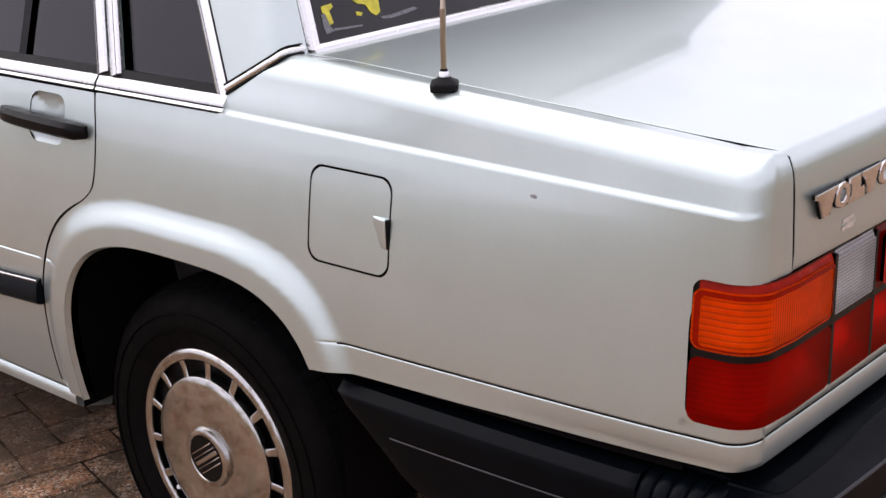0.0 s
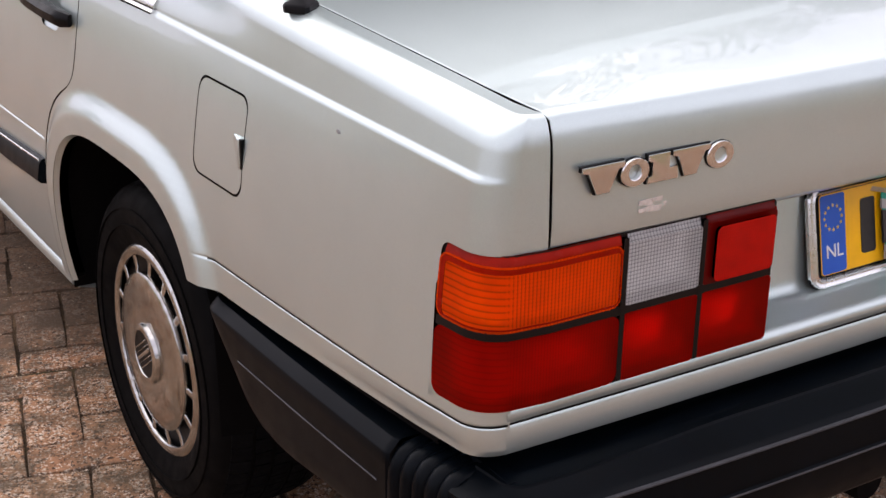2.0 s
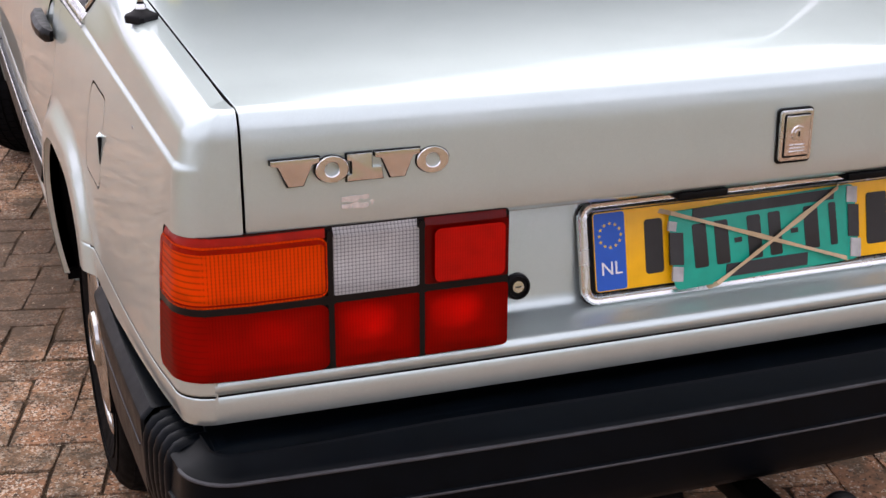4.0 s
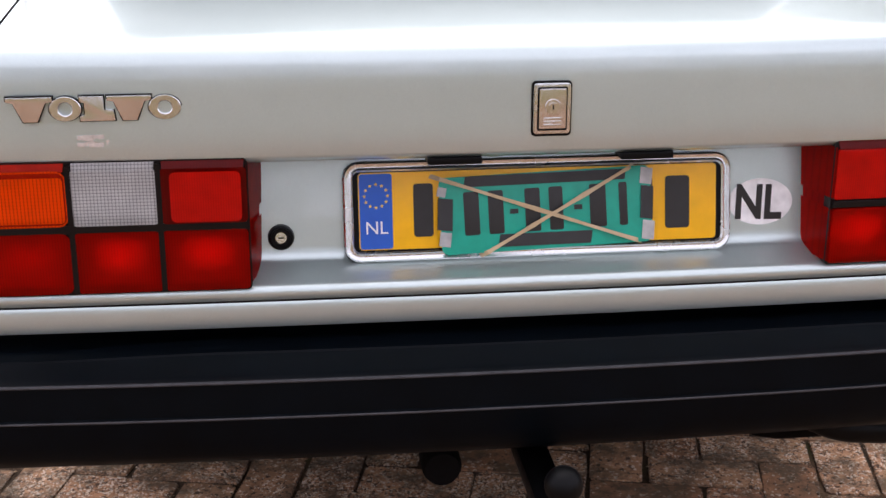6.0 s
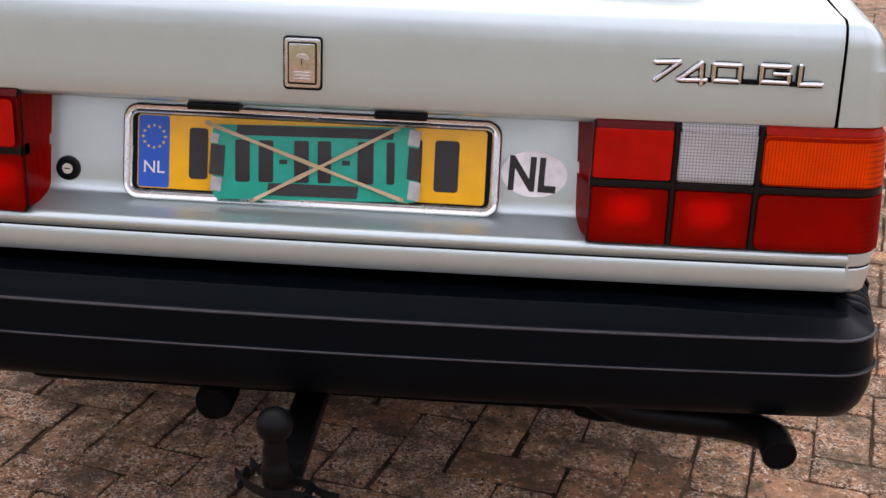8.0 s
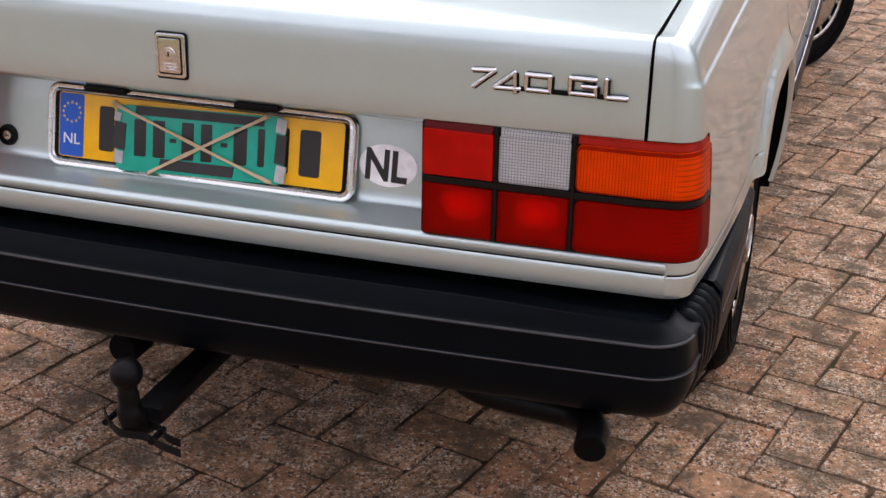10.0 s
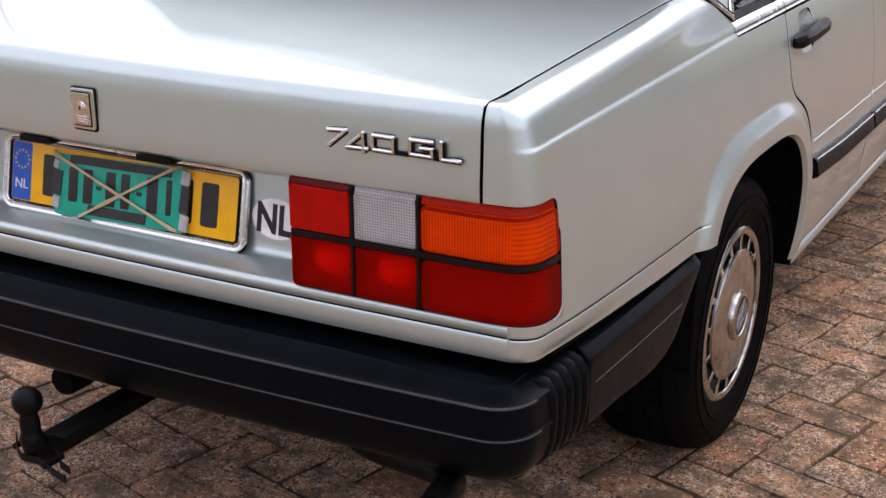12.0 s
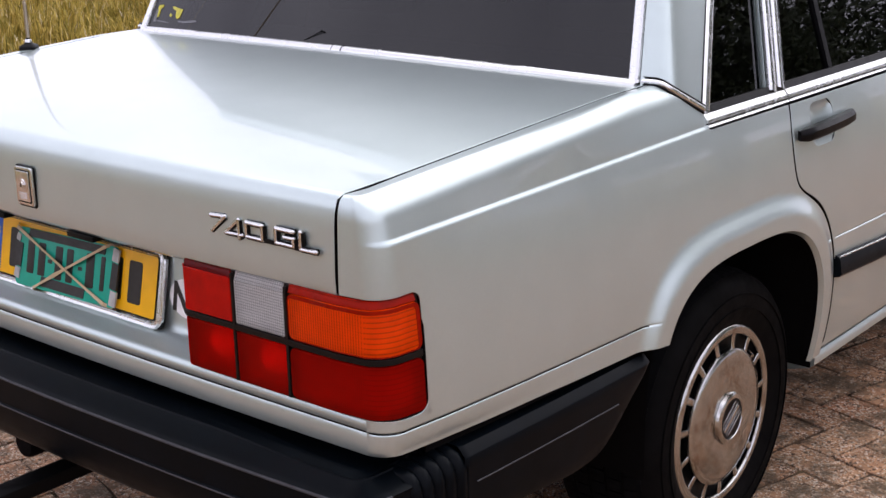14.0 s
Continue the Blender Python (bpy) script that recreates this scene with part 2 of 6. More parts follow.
PAINT = paint_material()
CHROME = chrome_material("chrome", (0.72, 0.73, 0.72), 0.24)
BADGE = chrome_material("badge_metal", (0.72, 0.71, 0.70), 0.2)
ALLOY = cover_material()
RUBBER = worn("black_rubber", (0.004, 0.004, 0.0046), 0.5, fine=1500.0, spec=0.15).m
PLASTIC = worn("bumper_plastic", (0.0009, 0.0019, 0.0032), 0.36, vary=0.25, scale=14.0, fine=1800.0, spec=0.075, bump=0.08).m
BLACK = worn("black_trim", (0.0025, 0.0025, 0.0028), 0.4, spec=0.12).m
# for dark undersides; on panel flanges it stands in for the gaps' shade
DARK = worn("underside_gap_shade", (0.0035, 0.003, 0.003), 0.95, spec=0.05).m
# bumper ribs: grey lighter than the plastic, to paint their highlight
RIB = worn("rib_highlight", (0.036, 0.036, 0.040), 0.6, vary=0.3, scale=25.0).m
TREAD = worn("tread_rubber", (0.0036, 0.0036, 0.0041), 0.8, vary=0.35, scale=40.0, spec=0.05).m
TYRE = worn("tyre_rubber", (0.0028, 0.0026, 0.0026), 0.65, vary=0.3, scale=20.0, spec=0.045).m
GLASS = glass_material("tinted_glass", (0.8, 0.85, 0.85), 0.08)
INSIDE = worn("interior_cloth", (0.018, 0.018, 0.02), 0.9).m
RED = lens_material("red_lens", (1.0, 0.020, 0.008), (0.52, 0.0042, 0.0012), 260.0, solid=0.26, depth=0.92).m
BRIGHT_RED = lens_material("fog_red_lens", (1.0, 0.03, 0.015), (0.52, 0.0036, 0.0016), 300.0, solid=0.75).m
AMBER = lens_material("amber_lens", (1.0, 0.22, 0.002), (0.95, 0.064, 0.0002), 210.0, solid=0.5, depth=0.58).m
CLEAR = lens_material("clear_lens", (1.0, 0.99, 0.97), (0.52, 0.51, 0.50), 215.0, 215.0, solid=0.6, depth=0.40).m
MAROON = lens_material("maroon_lens", (0.5, 0.008, 0.005), (0.13, 0.0012, 0.0008), 260.0, solid=0.6, depth=0.92).m
EDGE_AMBER = worn("amber_lens_edge", (0.25, 0.006, 0.0003), 0.25, vary=0.2, spec=0.08).m
HOUSING = worn("lamp_housing", (0.17, 0.16, 0.15), 0.5, vary=0.1).m
# two pale tones, dim and bright, that imitate the glow in red lenses
GLOW_DOME_DIM = worn("glow_dome_dim", (0.42, 0.41, 0.40), 0.5, vary=0.1).m
GLOW_DOME = worn("glow_dome", (0.90, 0.89, 0.88), 0.5, vary=0.1).m
BOWL = worn("lamp_reflector", (0.93, 0.92, 0.90), 0.4, vary=0.05).m
LAMP_BLACK = worn("lamp_frame", (0.006, 0.004, 0.004), 0.35, spec=0.18).m
YELLOW = worn("plate_yellow", (0.88, 0.46, 0.002), 0.35, vary=0.06).m
BLUE = worn("plate_blue", (0.008, 0.09, 0.48), 0.35, vary=0.05).m
INK = worn("plate_ink", (0.012, 0.011, 0.010), 0.45).m
WHITE = worn("plate_white", (0.78, 0.78, 0.78), 0.4, vary=0.04).m
STAR = worn("star_yellow", (0.75, 0.5, 0.05), 0.4).m
GREEN = worn("plate_green", (0.003, 0.34, 0.235), 0.4, vary=0.12).m
TAPE = worn("black_tape", (0.018, 0.018, 0.018), 0.5, bump=0.3).m
SILVER_TAPE = worn("grey_tape", (0.42, 0.42, 0.41), 0.45, vary=0.3, bump=0.3).m
BAND = worn("band_rubber", (0.52, 0.40, 0.24), 0.6).m
STICKER = worn("sticker_silver", (0.90, 0.90, 0.90), 0.45, vary=0.12, scale=60.0).m
RESIDUE = worn("sticker_residue", (0.56, 0.50, 0.44), 0.55, vary=0.25, scale=140.0).m
STICKER_YELLOW = worn("sticker_yellow", (0.50, 0.44, 0.03), 0.5, vary=0.3, scale=90.0).m
GLUE = worn("glue_residue", (0.14, 0.14, 0.15), 0.6, vary=0.5, scale=160.0).m
BRONZE = chrome_material("antenna_steel", (0.40, 0.33, 0.26), 0.3)
DENT = worn("dent_grey", (0.27, 0.28, 0.28), 0.5, vary=0.3, scale=200.0).m
ORANGE = worn("orange_lens", (0.7, 0.12, 0.01), 0.3).m
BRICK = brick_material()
JOINT = joint_material()


# ---- mesh helpers ----
def link(name, mesh, material, parent=None, label=""):
    ob = new(name, mesh)
    if material and not mesh.materials:
        mesh.materials.append(material)
    ob.parent = parent
    return tagged(ob, label)


def part(name, bm, material, parent, label="", smooth=True):
    mesh = bpy.data.meshes.new(name)
    bmesh.ops.recalc_face_normals(bm, faces=bm.faces)
    for f in bm.faces:
        f.smooth = smooth
    bm.to_mesh(mesh)
    bm.free()
    if smooth:
        mesh.set_sharp_from_angle(angle=radians(38))
    return link(name, mesh, material, parent, label)


def thing(name, label, category, group="", kind="", at=(0, 0, 0)):
    ob = tagged(new(name), label, category, group, kind)
    ob.location = at
    return ob


def curve(xs, ys):
    """A smooth curve through the knots that does not overshoot."""
    xs, ys = np.array(xs, float), np.array(ys, float)
    h, d = np.diff(xs), np.diff(ys) / np.diff(xs)
    m = np.zeros(len(xs))
    for i in range(1, len(xs) - 1):
        if d[i - 1] * d[i] > 0:
            w1, w2 = 2 * h[i] + h[i - 1], h[i] + 2 * h[i - 1]
            m[i] = (w1 + w2) / (w1 / d[i - 1] + w2 / d[i])
    m[0], m[-1] = d[0], d[-1]

    def f(x):
        x = np.clip(np.asarray(x, float), xs[0], xs[-1])
        i = np.clip(np.searchsorted(xs, x, "right") - 1, 0, len(h) - 1)
        t = (x - xs[i]) / h[i]
        return ((1 + 2 * t) * (1 - t) ** 2) * ys[i] + t * (1 - t) ** 2 * h[i] * m[i] + t * t * (3 - 2 * t) * ys[i + 1] + t * t * (t - 1) * h[i] * m[i + 1]

    return f


def inside(poly, p):
    x, y = p[:, 0], p[:, 1]
    res = np.zeros(len(p), bool)
    for (x0, y0), (x1, y1) in zip(poly, np.roll(poly, -1, 0)):
        if y0 != y1:
            res ^= ((y0 > y) != (y1 > y)) & (x < (x1 - x0) * (y - y0) / (y1 - y0) + x0)
    return res


def resample(poly, step):
    out = []
    for a, b in zip(poly, np.roll(poly, -1, 0)):
        k = max(1, int(np.ceil(np.linalg.norm(b - a) / step)))
        out += [a + (b - a) * i / k for i in range(k)]
    return np.array(out)


def round_rect(x0, y0, x1, y1, r, k=5):
    pts = []
    for cx, cy, a0 in ((x1 - r, y0 + r, -90), (x1 - r, y1 - r, 0), (x0 + r, y1 - r, 90), (x0 + r, y0 + r, 180)):
        pts += [(cx + r * math.cos(radians(a0 + 90 * i / k)), cy + r * math.sin(radians(a0 + 90 * i / k))) for i in range(k + 1)]
    return np.array(pts)


def sheet(name, poly, surface, step, material, parent, label="", holes=(), rim=0.012, sx=1, extra=None, soft=0.0012, flange=None):
    """A panel of a smooth surface(u, v) -> places, cut out along a polygon of the surface, with turned-in edges.
    sx = -1 mirrors it in the car's middle plane."""
    from mathutils.geometry import delaunay_2d_cdt

    loops = [resample(np.array(p, float), step) for p in (poly, *holes)]
    allv, edges = [], []
    for lp in loops:
        n0 = len(allv)
        allv += [tuple(p) for p in lp]
        edges += [(n0 + i, n0 + (i + 1) % len(lp)) for i in range(len(lp))]
    b = np.array(allv)
    lo, hi = b.min(0), b.max(0)
    gu, gv = np.meshgrid(np.arange(lo[0], hi[0], step), np.arange(lo[1], hi[1], step))
    g = np.stack([gu.ravel(), gv.ravel()], 1)
    if extra is not None:
        keep = np.abs(g[:, None, 1] - extra(g[:, 0])[:, :]).min(1) > 0.35 * step if len(g) else None
        g = g[keep]
        us = np.arange(lo[0], hi[0], step)
        rows = extra(us)
        g = np.concatenate([g] + [np.stack([us, rows[:, i]], 1) for i in range(rows.shape[1])])
    ok = inside(loops[0], g)
    for h in loops[1:]:
        ok &= ~inside(h, g)
    g = g[ok]
    far = np.ones(len(g), bool)
    for i in range(0, len(b), 200):
        far &= (((g[:, None] - b[None, i : i + 200]) ** 2).sum(-1) > (0.45 * step) ** 2).all(1)
    g = g[far]
    verts = [Vector(p) for p in allv] + [Vector(p) for p in g]
    v2, _, faces, *_ = delaunay_2d_cdt(verts, edges, [], 0, 1e-7)
    v2 = np.array([tuple(v) for v in v2])
    faces = [f for f in faces if len(f) == 3]
    c = np.array([v2[list(f)].mean(0) for f in faces])
    ok = inside(loops[0], c)
    for h in loops[1:]:
        ok &= ~inside(h, c)
    faces = [f for f, k in zip(faces, ok) if k]
    e = 1e-4
    pos = surface(v2[:, 0], v2[:, 1])
    nor = np.cross(surface(v2[:, 0] + e, v2[:, 1]) - surface(v2[:, 0] - e, v2[:, 1]), surface(v2[:, 0], v2[:, 1] + e) - surface(v2[:, 0], v2[:, 1] - e))
    nor /= np.linalg.norm(nor, axis=1, keepdims=True) + 1e-12
    # where the surface is pinched, take the normals of the faces
    geo = np.zeros_like(pos)
    for f in faces:
        cr = np.cross(pos[f[1]] - pos[f[0]], pos[f[2]] - pos[f[0]])
        for i in f:
            geo[i] += cr
    geo /= np.linalg.norm(geo, axis=1, keepdims=True) + 1e-15
    bad = (geo * nor).sum(1) < 0.4
    nor[bad] = geo[bad]
    if sx < 0:
        pos, nor = pos * [-1, 1, 1], nor * [-1, 1, 1]
    count = {}
    for f in faces:
        for i, j in zip(f, (*f[1:], f[0])):
            count[frozenset((i, j))] = count.get(frozenset((i, j)), []) + [(i, j)]
    border = [k[0] for k in count.values() if len(k) == 1]
    ring = sorted({i for ij in border for i in ij})
    idx = {i: n for n, i in enumerate(ring)}
    n0 = len(pos)
    # two turned rings: a small round edge, then the flange
    out2 = np.zeros((len(pos), 3))
    for i, j in border:
        side = np.cross(pos[j] - pos[i], nor[i])
        out2[i] += side
        out2[j] += side
    fs = [tuple(f) for f in faces]
    if sx < 0:
        fs = [f[::-1] for f in fs]
        border = [(j, i) for i, j in border]
        out2 = -out2
    o = out2[ring] / (np.linalg.norm(out2[ring], axis=1, keepdims=True) + 1e-12)
    if sx < 0:
        o = -o
    pr, nr = pos[ring], nor[ring]
    front = pr.copy()
    pos[ring] = pr - o * soft * (1 if sx > 0 else 1)
    mid = front - nr * soft
    low = front - nr * rim
    allp = np.concatenate([pos, mid, low])
    alln = np.concatenate([nor, o, o])
    k = len(ring)
    quads = []
    for i, j in border:
        a, bb = idx[i], idx[j]
        quads.append((j, i, n0 + a, n0 + bb))
        quads.append((n0 + bb, n0 + a, n0 + k + a, n0 + k + bb))
    mesh = bpy.data.meshes.new(name)
    mesh.from_pydata(allp.tolist(), [], fs + quads)
    mesh.polygons.foreach_set("use_smooth", [True] * len(mesh.polygons))
    # the flange takes a dark colour that draws the shade inside the gap
    if flange:
        mesh.materials.append(material)
        mesh.materials.append(flange)
        mesh.polygons.foreach_set("material_index", [0] * len(fs) + [i % 2 for i in range(len(quads))])
    mesh.validate()
    mesh.normals_split_custom_set_from_vertices(alln.tolist())
    return link(name, mesh, material, parent, label)


def loft(rings, closed=False, caps=True, along=False):
    """A bmesh skin over rings of equally many places."""
    bm = bmesh.new()
    vs = [[bm.verts.new(p) for p in r] for r in rings]
    n = len(vs[0])
    for a, b in zip(vs, vs[1:] + ([vs[0]] if along else [])):
        for i in range(n if closed else n - 1):
            bm.faces.new((a[i], a[(i + 1) % n], b[(i + 1) % n], b[i]))
    if closed and caps and not along:
        bm.faces.new(vs[0])
        bm.faces.new(vs[-1][::-1])
    return bm


def tube(points, r, sides=12):
    """A round rod along points; r: one radius or one for each point."""
    pts = [Vector(p) for p in points]
    rs = r if isinstance(r, (list, tuple)) else [r] * len(pts)
    rings, up = [], None
    for i, p in enumerate(pts):
        d = (pts[min(i + 1, len(pts) - 1)] - pts[max(i - 1, 0)]).normalized()
        if up is None:
            up = d.orthogonal().normalized()
        up = (up - d * up.dot(d)).normalized()
        s = d.cross(up)
        rings.append([p + (up * math.cos(2 * math.pi * k / sides) + s * math.sin(2 * math.pi * k / sides)) * rs[i] for k in range(sides)])
    return loft(rings, closed=True)


def smooth_path(knots, k=8):
    """Points of a rounded line through the knots."""
    t = np.arange(len(knots))
    f = [curve(t, [p[i] for p in knots]) for i in range(3)]
    s = np.linspace(0, len(knots) - 1, k * (len(knots) - 1) + 1)
    return [tuple(float(f[i](v)) for i in range(3)) for v in s]


def box(size, at=(0, 0, 0), bevel=0.002, segments=2, turn=None, bm=None):
    own = bmesh.new()
    bmesh.ops.create_cube(own, size=1.0)
    bmesh.ops.scale(own, vec=size, verts=own.verts)
    if bevel:
        bmesh.ops.bevel(own, geom=own.edges[:], offset=bevel, segments=segments, affect="EDGES", profile=0.6)
    m = Matrix.Translation(at) @ (turn or Matrix.Identity(4))
    bmesh.ops.transform(own, matrix=m, verts=own.verts)
    if bm is None:
        return own
    mesh = bpy.data.meshes.new("t")
    own.to_mesh(mesh)
    own.free()
    bm.from_mesh(mesh)
    bpy.data.meshes.remove(mesh)
    return bm


def slab(poly, depth, m, bevel=0.0):
    """A flat plate of the outline poly (x, y) with its front at z = depth, put at the pose m."""
    bm = bmesh.new()
    f = bm.faces.new([bm.verts.new((x, y, 0)) for x, y in poly])
    r = bmesh.ops.extrude_face_region(bm, geom=[f])
    top = [v for v in r["geom"] if isinstance(v, bmesh.types.BMVert)]
    bmesh.ops.translate(bm, vec=(0, 0, depth), verts=top)
    if bevel:
        tops = set(top)
        bmesh.ops.bevel(bm, geom=[e for e in bm.edges if e.verts[0] in tops and e.verts[1] in tops], offset=bevel, segments=2, affect="EDGES", profile=0.6)
    bmesh.ops.transform(bm, matrix=m, verts=bm.verts)
    return bm


def lathe(profile, steps=64, axis=Matrix.Identity(4)):
    """A turned body: profile of (radius, height), round the z axis of the pose axis."""
    rings = []
    for k in range(steps):
        a = 2 * math.pi * k / steps
        rings.append([axis @ Vector((r * math.cos(a), r * math.sin(a), h)) for r, h in profile])
    return loft(rings, along=True)


def add(bm, other):
    mesh = bpy.data.meshes.new("t")
    other.to_mesh(mesh)
    other.free()
    bm.from_mesh(mesh)
    bpy.data.meshes.remove(mesh)
    return bm


def writing(text, size, m, material, parent, name="lettering", depth=0.0006, bold=0.0):
    data = bpy.data.curves.new("t", "FONT")
    data.body, data.size, data.align_x, data.align_y, data.extrude = text, size, "CENTER", "CENTER", depth
    data.offset = bold
    ob = new("t", data)
    mesh = bpy.data.meshes.new_from_object(ob.evaluated_get(bpy.context.evaluated_depsgraph_get()))
    bpy.data.objects.remove(ob)
    mesh.transform(m)
    mesh.materials.clear()
    return link(name, mesh, material, parent)


# ---- the car's shape: x to its right, y forwards, z up; its tail stands at y = 0 ----
HALF = curve([0.05, 0.15, 0.35, 0.7, 1.2, 2.0, 3.0, 3.8, 4.3, 4.64], [0.8355, 0.846, 0.856, 0.863, 0.868, 0.870, 0.868, 0.858, 0.842, 0.80])
BULGE = curve([0.20, 0.25, 0.30, 0.36, 0.45, 0.55, 0.66, 0.75, 0.83, 0.89, 0.93], [-0.085, -0.055, -0.03, -0.016, -0.005, 0, -0.002, -0.009, -0.0195, -0.031, -0.0415])
LEAN = curve([0.55, 0.845, 0.92, 0.96, 1.0], [0, 0, 0.0022, 0.0042, 0.0062])
GROOVE = curve([-0.1, 0.0, 0.69, 1.45, 1.8, 3.2, 5.0], [0.639, 0.639, 0.626, 0.607, 0.600, 0.585, 0.585])
GAP = 0.748


def plan_line():
    """The tail's outline seen from above, from the lamp's inner end round the corner to the side: arc length, x, y."""
    pts = [(x, -0.006 + 0.006 * max(0, (x - 0.4) / 0.348)) for x in np.linspace(0.38, GAP, 30)] + [(x, 0.005 * (x - GAP) / 0.042) for x in np.linspace(GAP, 0.790, 8)[1:]]
    pts += [(0.790 + 0.0455 * math.sin(a), 0.0505 - 0.0455 * math.cos(a)) for a in np.linspace(0, radians(88), 240)[1:]]
    p = np.array(pts)
    s = np.r_[0, np.cumsum(np.linalg.norm(np.diff(p, axis=0), axis=1))]
    return s - s[-1] + 0.05, p[:, 0], p[:, 1]


PU, PX, PY = plan_line()
U_GAP = float(np.interp(GAP, PX[:38], PU[:38]))


def u_of(x):
    return float(np.interp(x, PX[:37], PU[:37]))


def crease(y):
    return 0.926 + 0.012 * np.clip(y / 0.94, 0, 1) - 0.013 * np.clip((y - 0.94) / 2.0, 0, 1)


def top_edge(y):
    t = np.clip((y - 0.70) / 0.16, 0, 1)
    return 0.992 + 0.046 * np.clip(y / 0.84, 0, 1.1) - 0.006 * t * t * (3 - 2 * t)


ARCH_A, ARCH_B, ARCH_N = 0.338, 0.333, 3.2
ARCHES = ((1.035, 0.36), (3.822, 0.36))


def arch_metric(y, z, c):
    wide = np.where(y > c[0], ARCH_A + 0.014, ARCH_A)
    return (np.abs((y - c[0]) / wide) ** ARCH_N + np.abs((z - c[1]) / ARCH_B) ** ARCH_N) ** (1 / ARCH_N)


def arch_point(c, degrees, k=1.0):
    a = radians(degrees)
    co, si = math.cos(a), math.sin(a)
    r = k / ((abs(co) / (ARCH_A + (0.014 if co > 0 else 0))) ** ARCH_N + (abs(si) / ARCH_B) ** ARCH_N) ** (1 / ARCH_N)
    return c[0] + r * co, c[1] + r * si


def flare(y, z):
    out = np.zeros_like(y)
    for c in ARCHES:
        t = np.clip((1.226 - arch_metric(y, z, c)) / 0.14, 0, 1)
        out = np.maximum(out, t * t * (3 - 2 * t) * (z < 0.86))
    return out


def body_side(u, z):
    u, z = np.asarray(u, float), np.asarray(z, float)
    y = np.maximum(u, 0.05)
    half = HALF(y)
    x0 = np.where(u >= 0.05, half, np.interp(u, PU, PX))
    y0 = np.where(u >= 0.05, u, np.interp(u, PU, PY))
    rear = np.clip((0.05 - u) / 0.06, 0, 1)
    rear = rear * rear * (3 - 2 * rear)
    zc, zt = crease(y), top_edge(y)
    grow = np.clip((half - 0.8205 - 0.002 * np.minimum(y, 1.0)) / 0.0415, 0.3, 1.06)
    low = half + BULGE(np.minimum(z, zc) * 0.93 / zc) * grow
    t = np.clip((z - zc + 0.002) / 0.0095, 0, 1)
    ledge = 0.0036 * t * t * (3 - 2 * t)
    up = np.clip((z - zc) / (zt - zc), 0, 1)
    e = np.clip((z - zt + 0.036) / 0.036, 0, 0.99995)
    edge = 0.031 * (1 - np.sqrt(1 - e * e))
    target = low - ledge * (1 - 0.8 * rear) - 0.016 * up - edge
    # the shoulder draws in towards the pillar's foot
    a, b = np.clip((y - 0.48) / 0.38, 0, 1), np.clip((z - 0.940) / 0.075, 0, 1)
    target = target - 0.012 * a * a * (3 - 2 * a) * b * b * (3 - 2 * b)
    fl = flare(u, z)
    target = target + 0.017 * fl
    zg = GROOVE(u)
    target = target - 0.0025 * np.exp(-(((z - zg) / 0.0018) ** 2)) * (1 - fl) * (1 - 0.4 * rear)
    tuck = np.clip((0.634 - z) / 0.03, 0, 1) ** 2 * np.clip((0.45 - u) / 0.3, 0, 1)
    target = target - 0.006 * tuck
    k = (target - GAP) / (half - GAP)
    x = GAP + (x0 - GAP) * np.where(x0 > GAP, k, 1)
    back = LEAN(z) + 0.5 * edge + 0.0025 * np.exp(-(((z - zg) / 0.0018) ** 2))
    # the lip that frames the lamp
    lip = np.clip(1 - np.maximum(np.abs(z - 0.753) - 0.093, 0) / 0.010, 0, 1) * np.clip(1 - np.maximum(u - 0.088, 0) / 0.012, 0, 1)
    lip = 0.004 * lip * lip * (3 - 2 * lip) * (z < 0.80)
    bottom = 0.006 * np.clip((0.609 - z) / 0.011, 0, 1) ** 2
    return np.stack([x + lip * (1 - rear), y0 + rear * (back - 0.35 * lip + bottom), z], -1)


def groove_rows(u):
    zg = GROOVE(u)
    zc = crease(u)
    return np.stack([zg + d for d in (-0.006, -0.0036, -0.0022, -0.001, 0, 0.001, 0.0022, 0.0036, 0.006)] + [zc + d for d in (-0.01, -0.004, 0.0, 0.0025, 0.005, 0.0075, 0.013)] + [top_edge(np.maximum(u, 0.05)) + d for d in (-0.036, -0.031, -0.026, -0.021, -0.016, -0.011, -0.007, -0.004, -0.002, -0.0008, -0.0003, 0.0006, 0.006)], 1)


def door_back_edge(shift):
    """The rear door's rear edge in (y, z), from the belt down round the wheel arch."""
    pts = [(1.283 + shift, float(crease(1.283)) - 0.004), (1.270 + shift, 0.87), (1.270 + shift, 0.80), (1.283 + shift, 0.755)]
    pts += [arch_point(ARCHES[0], a, 1.245 + shift / 0.34) for a in (47, 40, 33, 26, 19, 12, 5, -2)]
    for turn in range(2):
        # rounds the bends
        cut = [pts[0]]
        for (y0, z0), (y1, z1) in zip(pts, pts[1:]):
            cut += [(y0 * 0.75 + y1 * 0.25, z0 * 0.75 + z1 * 0.25), (y0 * 0.25 + y1 * 0.75, z0 * 0.25 + z1 * 0.75)]
        pts = cut + [pts[-1]]
    return pts


SHOULDER = 0.05


